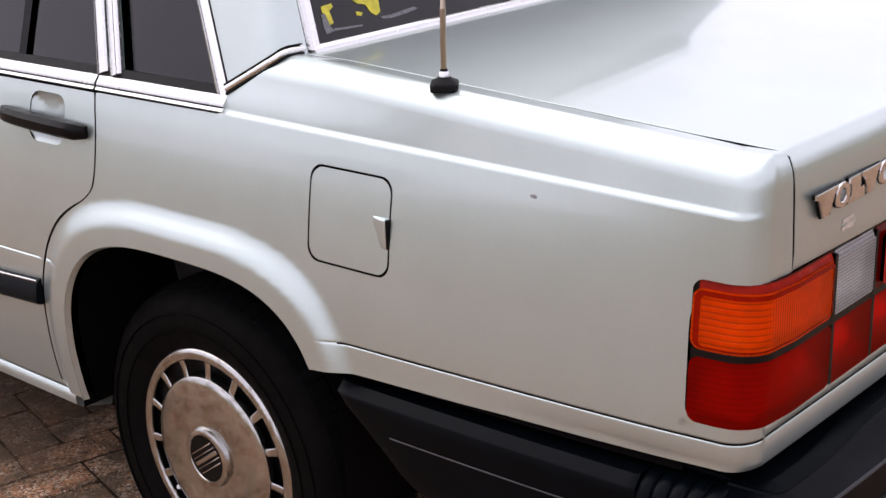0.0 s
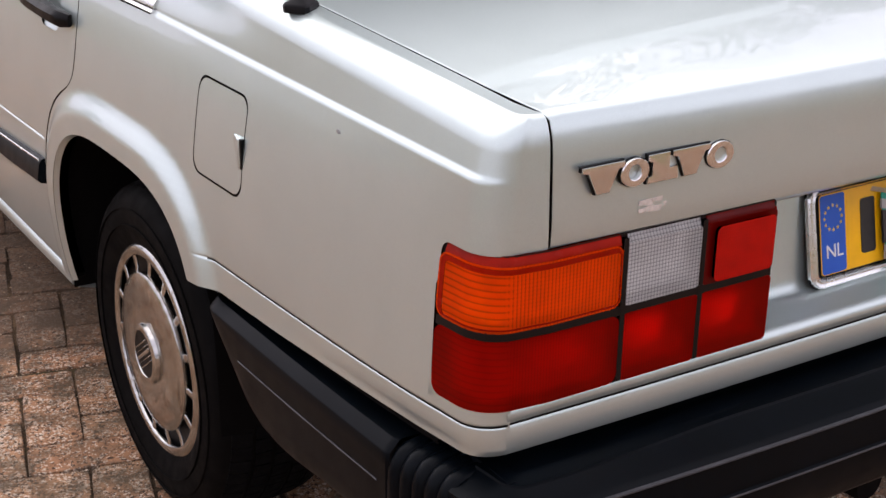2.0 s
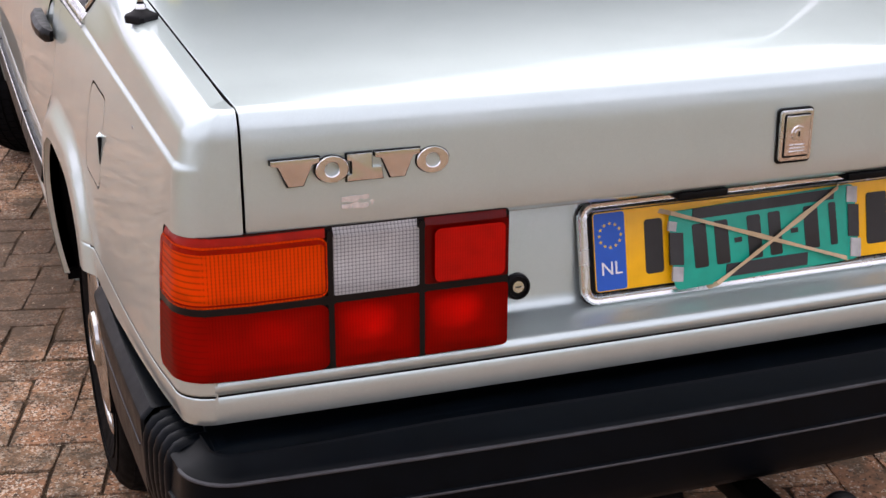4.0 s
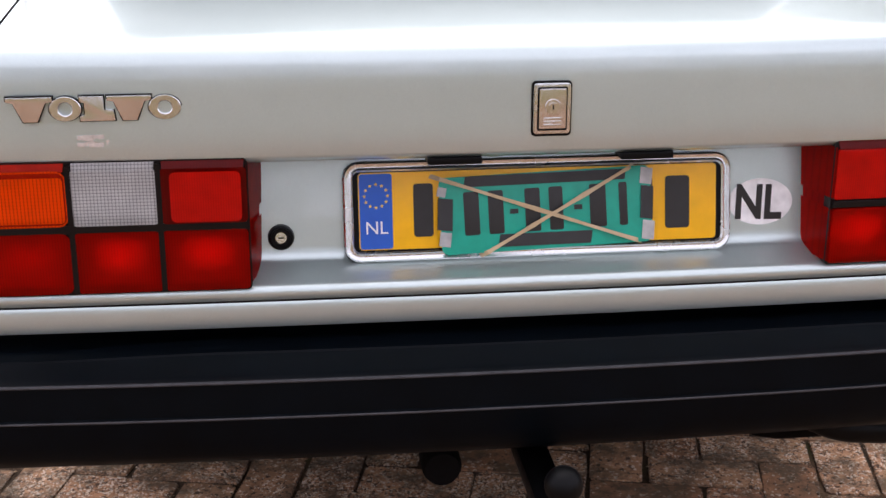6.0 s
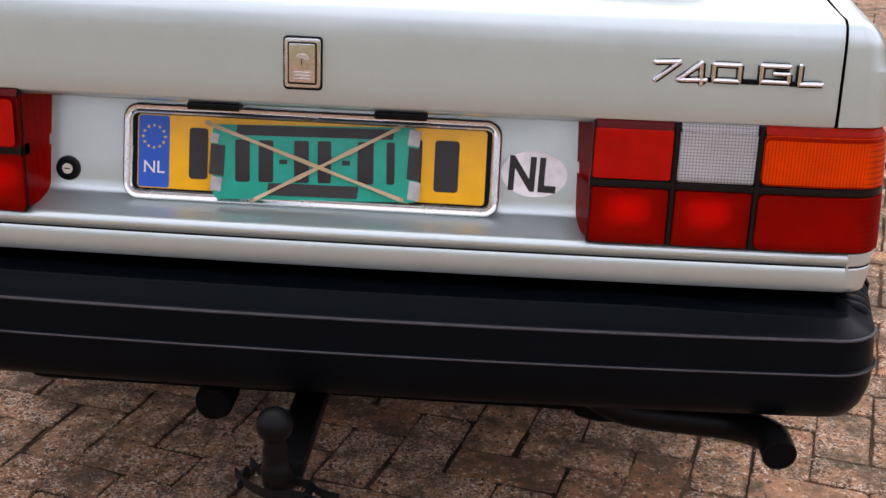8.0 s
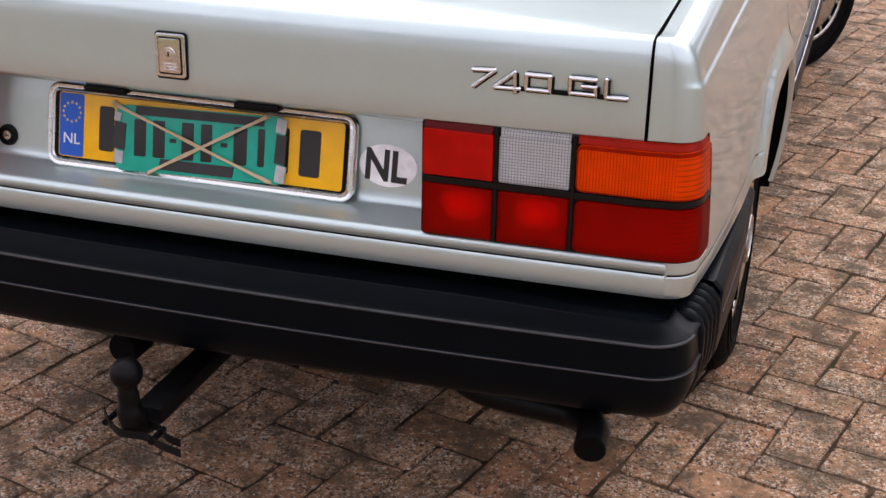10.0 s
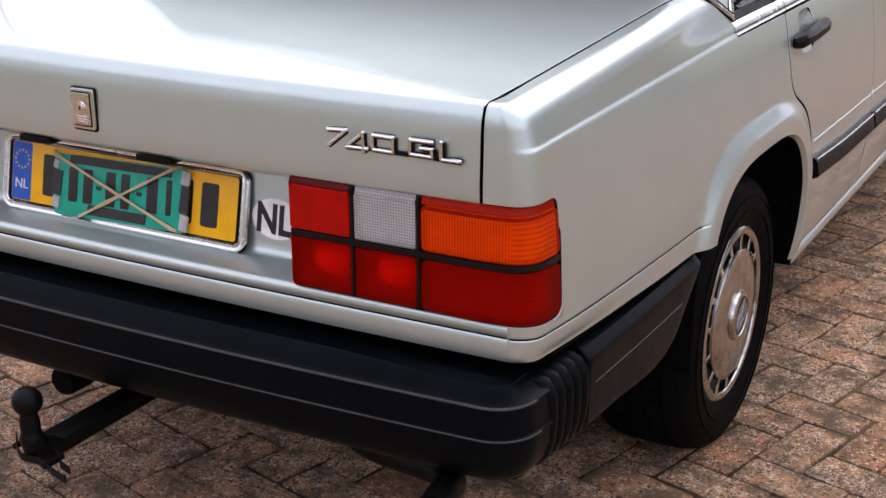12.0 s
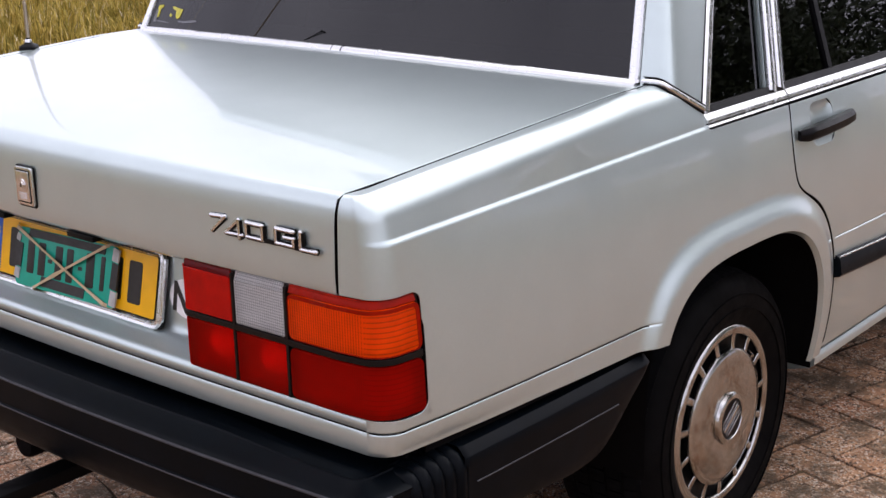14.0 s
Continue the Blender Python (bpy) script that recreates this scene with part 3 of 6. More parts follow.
def wing(u, v):
    """The car's side, carried on past its upper edge over the flat top of the wing to the boot lid's gap."""
    u, v = np.asarray(u, float), np.asarray(v, float)
    zt = top_edge(np.maximum(u, 0.05))
    p = body_side(u, np.minimum(v, zt - 1e-5))
    s = np.clip((v - zt) / SHOULDER, 0, 1)[..., None]
    yi = np.interp(u, [U_GAP, 0.05, 0.15, 0.862], [0.0275, 0.072, 0.148, 0.845])
    inner = np.stack([np.minimum(GAP + 0.0024, p[..., 0]), yi, zt - 0.0006 * np.clip((u + 0.02) / 0.15, 0, 1)], -1)
    return p + s * (inner - p)


def make_quarter(car, sx):
    top = [(u, float(top_edge(max(u, 0.05))) + SHOULDER) for u in np.linspace(U_GAP + 0.0024, 0.862, 60)]
    pts = [(U_GAP + 0.0024, 0.8475)] + top + [(0.864, 1.0215), (0.948, 0.969), (0.950, float(crease(0.950)))] + [(y, float(crease(y)) - 0.003) for y in np.linspace(0.96, 1.27, 12)]
    pts += door_back_edge(-0.0040)
    pts += [(1.447, 0.335), (1.386, 0.335)]
    pts += [arch_point(ARCHES[0], a) for a in np.linspace(-5, 145, 60)]
    pts += [(0.68, 0.5815), (0.36, 0.5935), (0.03, 0.5995), (-0.0195, 0.5995), (-0.0195, 0.6605)]
    pts += [(0.066, 0.6605)] + [(0.068 + 0.021 * math.sin(a), 0.6815 - 0.021 * math.cos(a)) for a in np.linspace(0, math.pi / 2, 8)]
    pts += [(0.073 + 0.016 * math.cos(a), 0.8315 + 0.016 * math.sin(a)) for a in np.linspace(0, math.pi / 2, 8)]
    holes = [] if sx > 0 else [round_rect(0.5722, 0.7442, 0.7405, 0.8938, 0.024)]
    # dark flanges put shade into the gaps and behind the arch edge
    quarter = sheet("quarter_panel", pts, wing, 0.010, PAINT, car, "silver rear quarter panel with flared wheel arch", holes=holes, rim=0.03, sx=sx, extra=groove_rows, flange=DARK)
    # the painted inner edge of the wheel arch
    rows = []
    for a in np.linspace(-5, 145, 60):
        (y0, z0), (y1, z1) = arch_point(ARCHES[0], a, 0.999), arch_point(ARCHES[0], a, 0.985)
        p = body_side(np.array([y0]), np.array([z0]))[0]
        rows.append([(sx * float(p[0] - 0.001), y0, z0), (sx * float(p[0] - 0.005), (y0 + y1) / 2, (z0 + z1) / 2), (sx * float(p[0] - 0.011), y1, z1)])
    part("arch_lip", loft(rows, caps=False), PAINT, quarter, "silver inner edge of the wheel arch")
    # a black strip that paints the shade of the groove along the side
    us = np.linspace(-0.019, 0.676, 70)
    line = [body_side(us, GROOVE(us) + d) * [sx, 1, 1] for d in (-0.0013, 0.0013)]
    out = np.stack([sx * np.clip((us + 0.02) / 0.05, 0, 1), -1 + np.clip((us + 0.02) / 0.05, 0, 1), 0 * us], -1) * 0.0009
    part("groove_shade", loft([[tuple(p) for p in row] for row in zip(line[0] + out, line[1] + out)], caps=False), BLACK, quarter, "black strip drawn as shade in the groove")
    if sx < 0:
        # the flap's turned-in edges are coloured dark as shade of its gap
        flap = sheet("fuel_flap", round_rect(0.5780, 0.7503, 0.7345, 0.8877, 0.021), body_side, 0.012, PAINT, car, "silver fuel filler flap", rim=0.014, sx=sx, soft=0.0015, flange=DARK)
        c = body_side(np.array([0.592]), np.array([0.812]))[0]
        bm = box((0.012, 0.030, 0.046), (0, 0, 0), 0.004, 3)
        for v in bm.verts:
            if v.co.y > 0:
                v.co.x -= 0.006
        bmesh.ops.transform(bm, matrix=Matrix.Translation((-c[0] + 0.001, 0.5935, 0.812)) @ Matrix.Scale(-1, 4, (1, 0, 0)), verts=bm.verts)
        part("pull_tab", bm, PAINT, flap)
        # no hollow is cut: a black block paints its shade
        part("finger_hollow_shade", box((0.006, 0.006, 0.044), (-c[0] - 0.0005, 0.5765, 0.812), 0.001), BLACK, flap, "black block drawn as shade of the hollow beside the tab")
    return quarter


# boot lid: a profile from its lower edge over the bend to the rear window
LID = [(-0.004, 0.838), (-0.014, 0.842), (-0.017, 0.87), (-0.0155, 0.915), (-0.0143, 0.948), (-0.0120, 0.969), (-0.0070, 0.984), (0.004, 0.9945), (0.028, 1.0005), (0.08, 1.0075), (0.2, 1.0185), (0.4, 1.0320), (0.6, 1.0415), (0.80, 1.049)]
_s = np.r_[0, np.cumsum(np.linalg.norm(np.diff(np.array(LID), axis=0), axis=1))]
LID_Y, LID_Z, LID_LEN = curve(_s, [p[0] for p in LID]), curve(_s, [p[1] for p in LID]), float(_s[-1])


def lid_surface(x, s):
    x, s = np.asarray(x, float), np.asarray(s, float)
    q = (x / GAP) ** 2
    y, z = LID_Y(s), LID_Z(s)
    onto = np.clip((z - 0.96) / 0.05, 0, 1)
    drop = np.clip(LID_Z(s) - top_edge(np.maximum(y + 0.016 + 0.04 * np.clip(y, 0, 1), 0.05)) - 0.0002, -0.004, 0.02)
    return np.stack([x, y + 0.016 * q + 0.045 * q * np.clip(y / 0.8, 0, 1), z - drop * q * onto], -1)


def make_lid(car):
    w = GAP - 0.0024
    # the lid's turned-in edges are darkened to paint shade into its gap
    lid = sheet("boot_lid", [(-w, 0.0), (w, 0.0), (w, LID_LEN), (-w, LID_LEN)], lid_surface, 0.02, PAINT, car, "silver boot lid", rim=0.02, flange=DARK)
    return lid


def on_lid(x, z):
    """The pose of a thing on the lid's rear face: its z axis points backwards, out of the face."""
    s = float(np.interp(z, [p[1] for p in LID[1:7]], _s[1:7]))
    p = lid_surface(np.array([x]), np.array([s]))[0]
    return Matrix.Translation((float(p[0]), float(p[1]), z)) @ Matrix.Rotation(radians(90), 4, "X")


# rear panel with the plate's recess, the ledge, the lip and the lower strip
TAIL = [(0.077, 0.86), (0.068, 0.82), (0.051, 0.698), (0.0495, 0.688), (0.046, 0.681), (0.039, 0.6765), (0.002, 0.6625), (-0.005, 0.6605), (-0.0095, 0.656), (-0.0105, 0.650), (-0.0095, 0.6445), (-0.0078, 0.6415), (-0.0062, 0.639),
        (-0.0078, 0.6365), (-0.0088, 0.634), (-0.0095, 0.628), (-0.0095, 0.607), (-0.007, 0.6005), (-0.001, 0.5975), (0.03, 0.5965)]


def make_tail_panel(car):
    rings = []
    for x in np.linspace(-0.7925, 0.7925, 60):
        q = (x / GAP) ** 2
        rings.append([(x, y + 0.0130 * q, z) for y, z in TAIL])
    xs = np.linspace(-0.789, 0.789, 60)
    panel = part("rear_panel", loft(rings), PAINT, car, "silver rear panel with a recess for the plate")
    # the groove's shade across the tail, laid on as a black strip
    part("groove_shade", loft([[(x, -0.0074 + 0.0130 * (x / GAP) ** 2, 0.6405), (x, -0.0074 + 0.0130 * (x / GAP) ** 2, 0.6375)] for x in xs], caps=False), BLACK, panel, "black strip drawn as shade in the groove")
    return panel


def lamp_surface(offset):
    def f(u, z):
        u, z = np.asarray(u, float), np.asarray(z, float)
        e = 2e-3
        a, b = (np.stack([np.where(v >= 0.05, HALF(np.maximum(v, 0.05)), np.interp(v, PU, PX)), np.where(v >= 0.05, v, np.interp(v, PU, PY))], -1) for v in (u - e, u + e))
        d = (b - a) / np.linalg.norm(b - a, axis=-1, keepdims=True)
        mid = (a + b) / 2
        shrink = BULGE(z) * 0.6 * np.clip((mid[..., 0] - 0.75) / 0.08, 0, 1)
        return np.stack([mid[..., 0] + d[..., 1] * offset + shrink, mid[..., 1] - d[..., 0] * offset - 0.003, z], -1)

    return f


def make_lamp(car, sx):
    rows = ((0.6645, 0.7475), (0.7605, 0.8425))
    cols = ((u_of(0.414), u_of(0.5245)), (u_of(0.5325), u_of(0.6420)), (u_of(0.6500), 0.0872))
    frame_ = sheet("tail_lamp", round_rect(u_of(0.411), 0.661, 0.0885, 0.846, 0.006), lamp_surface(0.0), 0.012, LAMP_BLACK, car, "rear lamp cluster of red, amber and clear lenses", rim=0.05, sx=sx, holes=[round_rect(a + 0.003, z0 + 0.003, b - 0.003, z1 - 0.003, 0.004) for a, b in cols for z0, z1 in rows])
    for r, (z0, z1) in enumerate(rows):
        for c, (a, b) in enumerate(cols):
            mat = RED if r == 0 or c == 0 else CLEAR if c == 1 else AMBER
            if r == 1 and c == 0:
                mat = BRIGHT_RED if sx > 0 else MAROON
            name = "clear_lens" if mat is CLEAR else "amber_lens" if mat is AMBER else "red_lens"
            rad = 0.004 if c < 2 else 0.012
            lens = sheet(name, round_rect(a, z0, b, 0.8345 if r else z1, rad), lamp_surface(0.0055), 0.008, mat, frame_, rim=0.008, sx=sx, soft=0.0018)
            if r:
                # the lens's top, which slopes back under the boot lid
                slope = lambda u, z: lamp_surface(0.0048 - 0.0055 * np.clip((z - 0.8350) / 0.0110, 0, 1))(u, z)
                sheet("lens_top", [(a + 0.002, 0.8350), (b - (0.006 if c == 2 else 0.002), 0.8350), (b - (0.004 if c == 2 else 0.001), 0.8466), (a + 0.001, 0.8466)], slope, 0.008, {0: MAROON, 1: CLEAR, 2: EDGE_AMBER}[c], frame_, "sloping top of the lens", rim=0.004, sx=sx, soft=0.0006)

            def bowl(u, z, a=a, b=b, z0=z0, z1=z1):
                q = np.clip((2 * (u - a) / (b - a) - 1) ** 4 + (2 * (z - z0) / (z1 - z0) - 1) ** 2 * 0.9, 0, 1)
                return lamp_surface(0.0)(u, z) + np.stack([0 * u, (0.012 + 0.026 * (1 - q)) * np.clip((0.03 - u) / 0.04, 0, 1), 0 * u], -1) + np.stack([-0.02 * np.clip((u - 0.0) / 0.04, 0, 1), 0 * u, 0 * u], -1)

            lens.visible_shadow = False
            if mat is AMBER:
                # the plain redder border of the amber lens
                sheet("lens_edge", round_rect(a + 0.0012, z0 + 0.0012, b - 0.0012, 0.8335, 0.010), lamp_surface(0.0060), 0.008, EDGE_AMBER, frame_, "redder border of the lens", rim=0.0005, sx=sx, soft=0.0002, holes=[round_rect(a + 0.0026, z0 + 0.0030, b - 0.0085, 0.8275, 0.006)])
            back = sheet("reflector", [(a, z0), (b, z0), (b, z1), (a, z1)], bowl, 0.01, BOWL if mat in (AMBER, CLEAR) else HOUSING, frame_, rim=0.001, sx=sx)
            # an added pale dome makes the middle of the red lens seem to glow
            if mat is RED and (c < 2 or sx < 0):
                at = lamp_surface(-0.012)(np.array([(a + b) / 2 if c < 2 else u_of(0.700)]), np.array([(z0 + z1) / 2]))[0]
                dome = lathe([(0.0, 0.005), (0.007, 0.003), (0.014, -0.003), (0.022, -0.012), (0.030, -0.021), (0.040, -0.032)], 20, Matrix.Translation((sx * float(at[0]), float(at[1]), float(at[2]))) @ Matrix.Rotation(radians(90), 4, "X") @ Matrix.Diagonal((1.25, 1, 1, 1)))
                part("glow_dome", dome, GLOW_DOME if c < 2 else GLOW_DOME_DIM, frame_, "pale dome added behind the lens for its glow")
            if r == 1 and c == 0 and sx < 0:
                sheet("fog_lens", round_rect(a + 0.007, z0 + 0.004, b - 0.013, z1 - 0.012, 0.006), lamp_surface(0.0115), 0.012, BRIGHT_RED, frame_, "brighter red fog lamp lens", rim=0.008, sx=sx, soft=0.002)
    # black bars between the lenses
    for (_, b0), (a1, _) in zip(cols, cols[1:]):
        sheet("lamp_bar", [(b0 + 0.0012, 0.664), (a1 - 0.0012, 0.664), (a1 - 0.0012, 0.8425), (b0 + 0.0012, 0.8425)], lamp_surface(0.0060), 0.012, LAMP_BLACK, frame_, rim=0.008, sx=sx, soft=0.0008)
    sheet("lamp_bar", [(cols[0][0], 0.7490), (0.0868, 0.7490), (0.0868, 0.7590), (cols[0][0], 0.7590)], lamp_surface(0.0054), 0.012, LAMP_BLACK, frame_, rim=0.008, sx=sx, soft=0.0008)
    # the inner end of the lamp, which slopes back to the panel
    bm = bmesh.new()
    for (z0, z1, inset) in ((0.668, 0.7465, 0.0), (0.7625, 0.8375, 0.0)):
        ring = []
        for y, x in ((-0.012, 0.4125), (0.03, 0.402), (0.085, 0.390)):
            ring.append([(sx * x, y, z) for z in (z0, z1)])
        vs = [[bm.verts.new(p) for p in r] for r in ring]
        for a, b in zip(vs, vs[1:]):
            bm.faces.new((a[0], a[1], b[1], b[0]))
    for z0, z1, dx in ((0.661, 0.846, 0.003),):
        q = [bm.verts.new(p) for p in ((sx * (0.413 + dx), -0.008, z0), (sx * (0.413 + dx), -0.008, z1), (sx * (0.393 + dx), 0.07, z1), (sx * (0.393 + dx), 0.07, z0))]
        bm.faces.new(q)
    part("lamp_end", bm, RED, frame_, "dark red inner end")
    return frame_


def ring_band(path, section, turn=False):
    """A band of a section (outwards, z) swept along a plan path of (x, y, outward x, outward y)."""
    rings = []
    for x, y, nx, ny in path:
        k = min(1.0, max(0.0, (abs(x) - 0.45) / 0.30))
        f = 1 - 0.40 * k * k * (3 - 2 * k)
        inset = [o if o > -0.02 else -0.02 + (o + 0.02) * f for o, _ in section]
        rings.append([(x + nx * o, y + ny * o, z) for o, (_, z) in zip(inset, section)])
    return rings


BUMPER = [(-0.10, 0.578), (-0.085, 0.5765), (-0.070, 0.5735), (-0.0625, 0.5735), (-0.0605, 0.5705), (-0.020, 0.5585), (-0.009, 0.5555), (-0.0055, 0.5530), (-0.0055, 0.5510), (-0.0072, 0.5490), (-0.005, 0.526), (-0.0030, 0.5045), (0.0005, 0.5030), (0.0005, 0.4995), (-0.002, 0.4975), (-0.002, 0.49), (-0.004, 0.465), (-0.012, 0.440), (-0.026, 0.424), (-0.05, 0.416), (-0.09, 0.414)]


def bumper_path():
    pts = []
    for x in np.linspace(0, 0.775, 26):
        pts.append((x, -0.096 + 0.026 * (x / 0.775) ** 2))
    cx, cy, r = 0.775, 0.005, 0.075
    for a in np.linspace(4, 90, 18):
        pts.append((cx + r * math.sin(radians(a)) * 1.0, cy - r * math.cos(radians(a))))
    pts += [(0.8515, 0.022), (0.8530, 0.040)]
    right = np.array(pts)
    left = right[::-1][:-1] * [-1, 1]
    p = np.concatenate([left, right])
    d = np.gradient(p, axis=0)
    d /= np.linalg.norm(d, axis=1, keepdims=True)
    return [(x, y, dy, -dx) for (x, y), (dx, dy) in zip(p, d)]


def make_bumper(car):
    bumper = part("rear_bumper", loft(ring_band(bumper_path(), BUMPER)), PLASTIC, car, "black plastic rear bumper with two ribs")
    # the ribs' highlights are put into their lighter grey
    for o, z in ((-0.0050, 0.5525), (-0.0002, 0.5012)):
        rings = [[(x + nx * (o + a), y + ny * (o + a), z + b) for a, b in ((-0.004, -0.002), (0.0012, -0.0016), (0.0018, 0), (0.0012, 0.0016), (-0.004, 0.002))] for x, y, nx, ny in bumper_path() if y < (0.004 if z > 0.53 else 0.012)]
        part("bumper_rib", loft(rings, closed=True), RIB, bumper, "grey rib, lightened as its highlight")
    part("bumper_core", box((1.56, 0.16, 0.10), (0, 0.075, 0.515), 0.02), DARK, bumper)
    part("bumper_shelf", box((1.60, 0.13, 0.016), (0, 0.052, 0.5675), 0.004), PLASTIC, bumper, "black plastic inner edge of the bumper's top")
    for sx in (1, -1):
        dz = 0.010 if sx > 0 else 0.0
        part("bumper_core", box((0.08, 0.54, 0.07), (sx * 0.765, 0.33, 0.535 + dz), 0.02), DARK, bumper)
        # pleated ends
        sec = np.array([(-0.07, 0.571), (-0.045, 0.571), (-0.026, 0.5685), (-0.014, 0.563), (-0.005, 0.552), (0, 0.537), (0.001, 0.515), (0.001, 0.49), (-0.002, 0.46), (-0.009, 0.436), (-0.024, 0.418), (-0.07, 0.412)])
        d = np.gradient(sec, axis=0)
        nrm = np.stack([-d[:, 1], d[:, 0]], 1) / np.linalg.norm(d, axis=1, keepdims=True)
        rings = []
        for i in range(71):
            t = i / 70
            wave = 0.0062 * abs(math.sin(math.pi * 5 * t)) ** 0.6 - 0.0046
            p = sec + nrm * wave
            rings.append([(sx * (0.8515 + 0.016 * t + o), 0.037 + 0.112 * t, z + (dz - 0.002) * t) for o, z in p])
        part("pleated_end", loft(rings, caps=False), PLASTIC, bumper, "pleated black rubber joint")
        # side piece as far as the wheel arch
        low = curve([0.11, 0.29, 0.45, 0.51, 0.55, 0.585, 0.625, 0.665, 0.69], [0.432, 0.424, 0.411, 0.415, 0.430, 0.458, 0.492, 0.525, 0.548])
        rings = []
        for y in [0.1455, 0.147, 0.150] + list(np.linspace(0.158, 0.686, 60)):
            round_ = 0.004 * max(0.0, (0.150 - y) / 0.0045) + 0.006 * max(0.0, (y - 0.66) / 0.026) ** 2
            top = 0.568 + 0.022 * (0.25 - y)
            edge = top - 0.0145
            zb = min(float(low(y)), edge - 0.004)
            x = 0.8675 + 0.003 * math.sin(math.pi * (y - 0.12) / 0.57) - round_
            sec = [(-0.07, top - 0.002), (-0.022, top + 0.001), (-0.0145, top), (-0.0015, edge + 0.001), (0, edge - 0.001)]
            sec += [(-0.004 * t**3, edge + (zb - edge) * t) for t in (0.15, 0.35, 0.55, 0.75, 0.9)] + [(-0.008, zb + 0.002), (-0.016, zb), (-0.07, zb + 0.004)]
            rings.append([(sx * (x + o), y, z + dz) for o, z in sec])
        side = part("bumper_side", loft(rings), PLASTIC, bumper, "black plastic side piece with a bevelled top")
        pts = [(sx * (0.8675 + 0.003 * math.sin(math.pi * (y - 0.12) / 0.57)), y, 0.506 + 0.022 * (0.25 - y) + dz) for y in np.linspace(0.170, 0.572, 20)]
        strip("side_rib", pts, [(-0.0016, -0.003), (-0.0011, 0.0008), (0, 0.0013), (0.0011, 0.0008), (0.0016, -0.003)], RIB, bumper, "grey rib, lightened as its highlight")
    return bumper


def make_wheel(car, at, sx, steer=0.0, name="wheel"):
    wheel = new(name)
    wheel.parent = car
    tagged(wheel, "black tyre on a slotted silver wheel cover")
    base = Matrix.Translation(at) @ Matrix.Rotation(radians(steer), 4, "Z") @ (Matrix.Rotation(radians(90), 4, "Y") if sx > 0 else Matrix.Rotation(radians(-90), 4, "Y"))
    # tyre: height 0 is the outer face, negative goes inwards
    prof = [(0.176, -0.020), (0.184, -0.004), (0.196, 0.002), (0.208, 0.0060), (0.226, 0.0105), (0.248, 0.0120), (0.268, 0.0095), (0.283, 0.004), (0.293, -0.004), (0.300, -0.014), (0.3040, -0.028), (0.3050, -0.05), (0.3055, -0.09), (0.3050, -0.13), (0.3040, -0.15), (0.297, -0.165), (0.27, -0.18), (0.2, -0.18), (0.176, -0.165)]
    base, cover_base = base @ Matrix.Diagonal((1.018, 1.018, 1.25, 1)), base
    part("tyre", lathe(prof, 120, base), TYRE, wheel)
    # tread: five rows of blocks round the tyre
    bm = bmesh.new()
    for h0, h1, r0, r1, lag in ((-0.009, -0.036, 0.2985, 0.3075, 0.0), (-0.042, -0.066, 0.3080, 0.3090, 0.4), (-0.072, -0.098, 0.3090, 0.3090, 0.0), (-0.104, -0.128, 0.3090, 0.3080, 0.6), (-0.134, -0.160, 0.3075, 0.2995, 0.2)):
        for k in range(64):
            a0, a1 = 2 * math.pi * (k + lag + 0.07) / 64, 2 * math.pi * (k + lag + 0.93) / 64
            v = [[bm.verts.new(base @ Vector((r * math.cos(a), r * math.sin(a), h))) for r, h in ((r0 - 0.008, h0), (r0, h0), (r1, h1), (r1 - 0.008, h1))] for a in (a0, (a0 + a1) / 2, a1)]
            for p, q in zip(v, v[1:]):
                for i in range(3):
                    bm.faces.new((p[i], p[i + 1], q[i + 1], q[i]))
            bm.faces.new(v[0][::-1])
            bm.faces.new(v[2])
    part("tread", bm, TREAD, wheel, "dusty black tread blocks", smooth=False)
    for r in (0.232, 0.262):
        part("sidewall_rib", lathe([(r - 0.0015, 0.004), (r - 0.001, 0.0133 if r < 0.25 else 0.0130), (r + 0.001, 0.0133 if r < 0.25 else 0.0125), (r + 0.0015, 0.006)], 96, base), TYRE, wheel)
    base = cover_base @ Matrix.Diagonal((1.04, 1.04, 1, 1))
    rim = part("rim", lathe([(0.186, 0.000), (0.190, -0.002), (0.191, -0.008), (0.180, -0.012), (0.05, -0.014), (0.0, -0.014)], 64, base), BLACK, wheel, "black steel rim")
    # cover: dished disc, slotted ring, outer lip
    disc = lathe([(0.0, 0.0165), (0.044, 0.0165), (0.050, 0.0145), (0.06, 0.0145), (0.07, 0.0155), (0.10, 0.0150), (0.125, 0.0115), (0.1385, 0.0085), (0.1415, 0.006), (0.1425, 0.001), (0.1425, -0.003)], 96, base)
    part("wheel_cover", disc, ALLOY, wheel, "brushed silver wheel cover with fifteen slots")
    part("cover_lip", lathe([(0.1705, -0.002), (0.1705, 0.0015), (0.1722, 0.0045), (0.1755, 0.006), (0.182, 0.0065), (0.187, 0.005), (0.1905, 0.0015), (0.191, -0.006)], 96, base), ALLOY, wheel)
    n = 15
    for k in range(n):
        a0 = 2 * math.pi * k / n
        w = radians(2.6)
        rows = []
        for r, h in ((0.139, 0.0045), (0.147, 0.0025), (0.163, 0.0015), (0.173, 0.003)):
            rows.append([base @ Vector((r * math.cos(a0 + t), r * math.sin(a0 + t), hh)) for t, hh in ((-w * 1.0, h - 0.004), (-w, h - 0.0015), (-w * 0.72, h), (w * 0.72, h), (w, h - 0.0015), (w * 1.0, h - 0.004))])
        part("cover_spoke", loft(rows), ALLOY, wheel)
    for k in range(10):
        a = 2 * math.pi * (k + 0.3) / 10
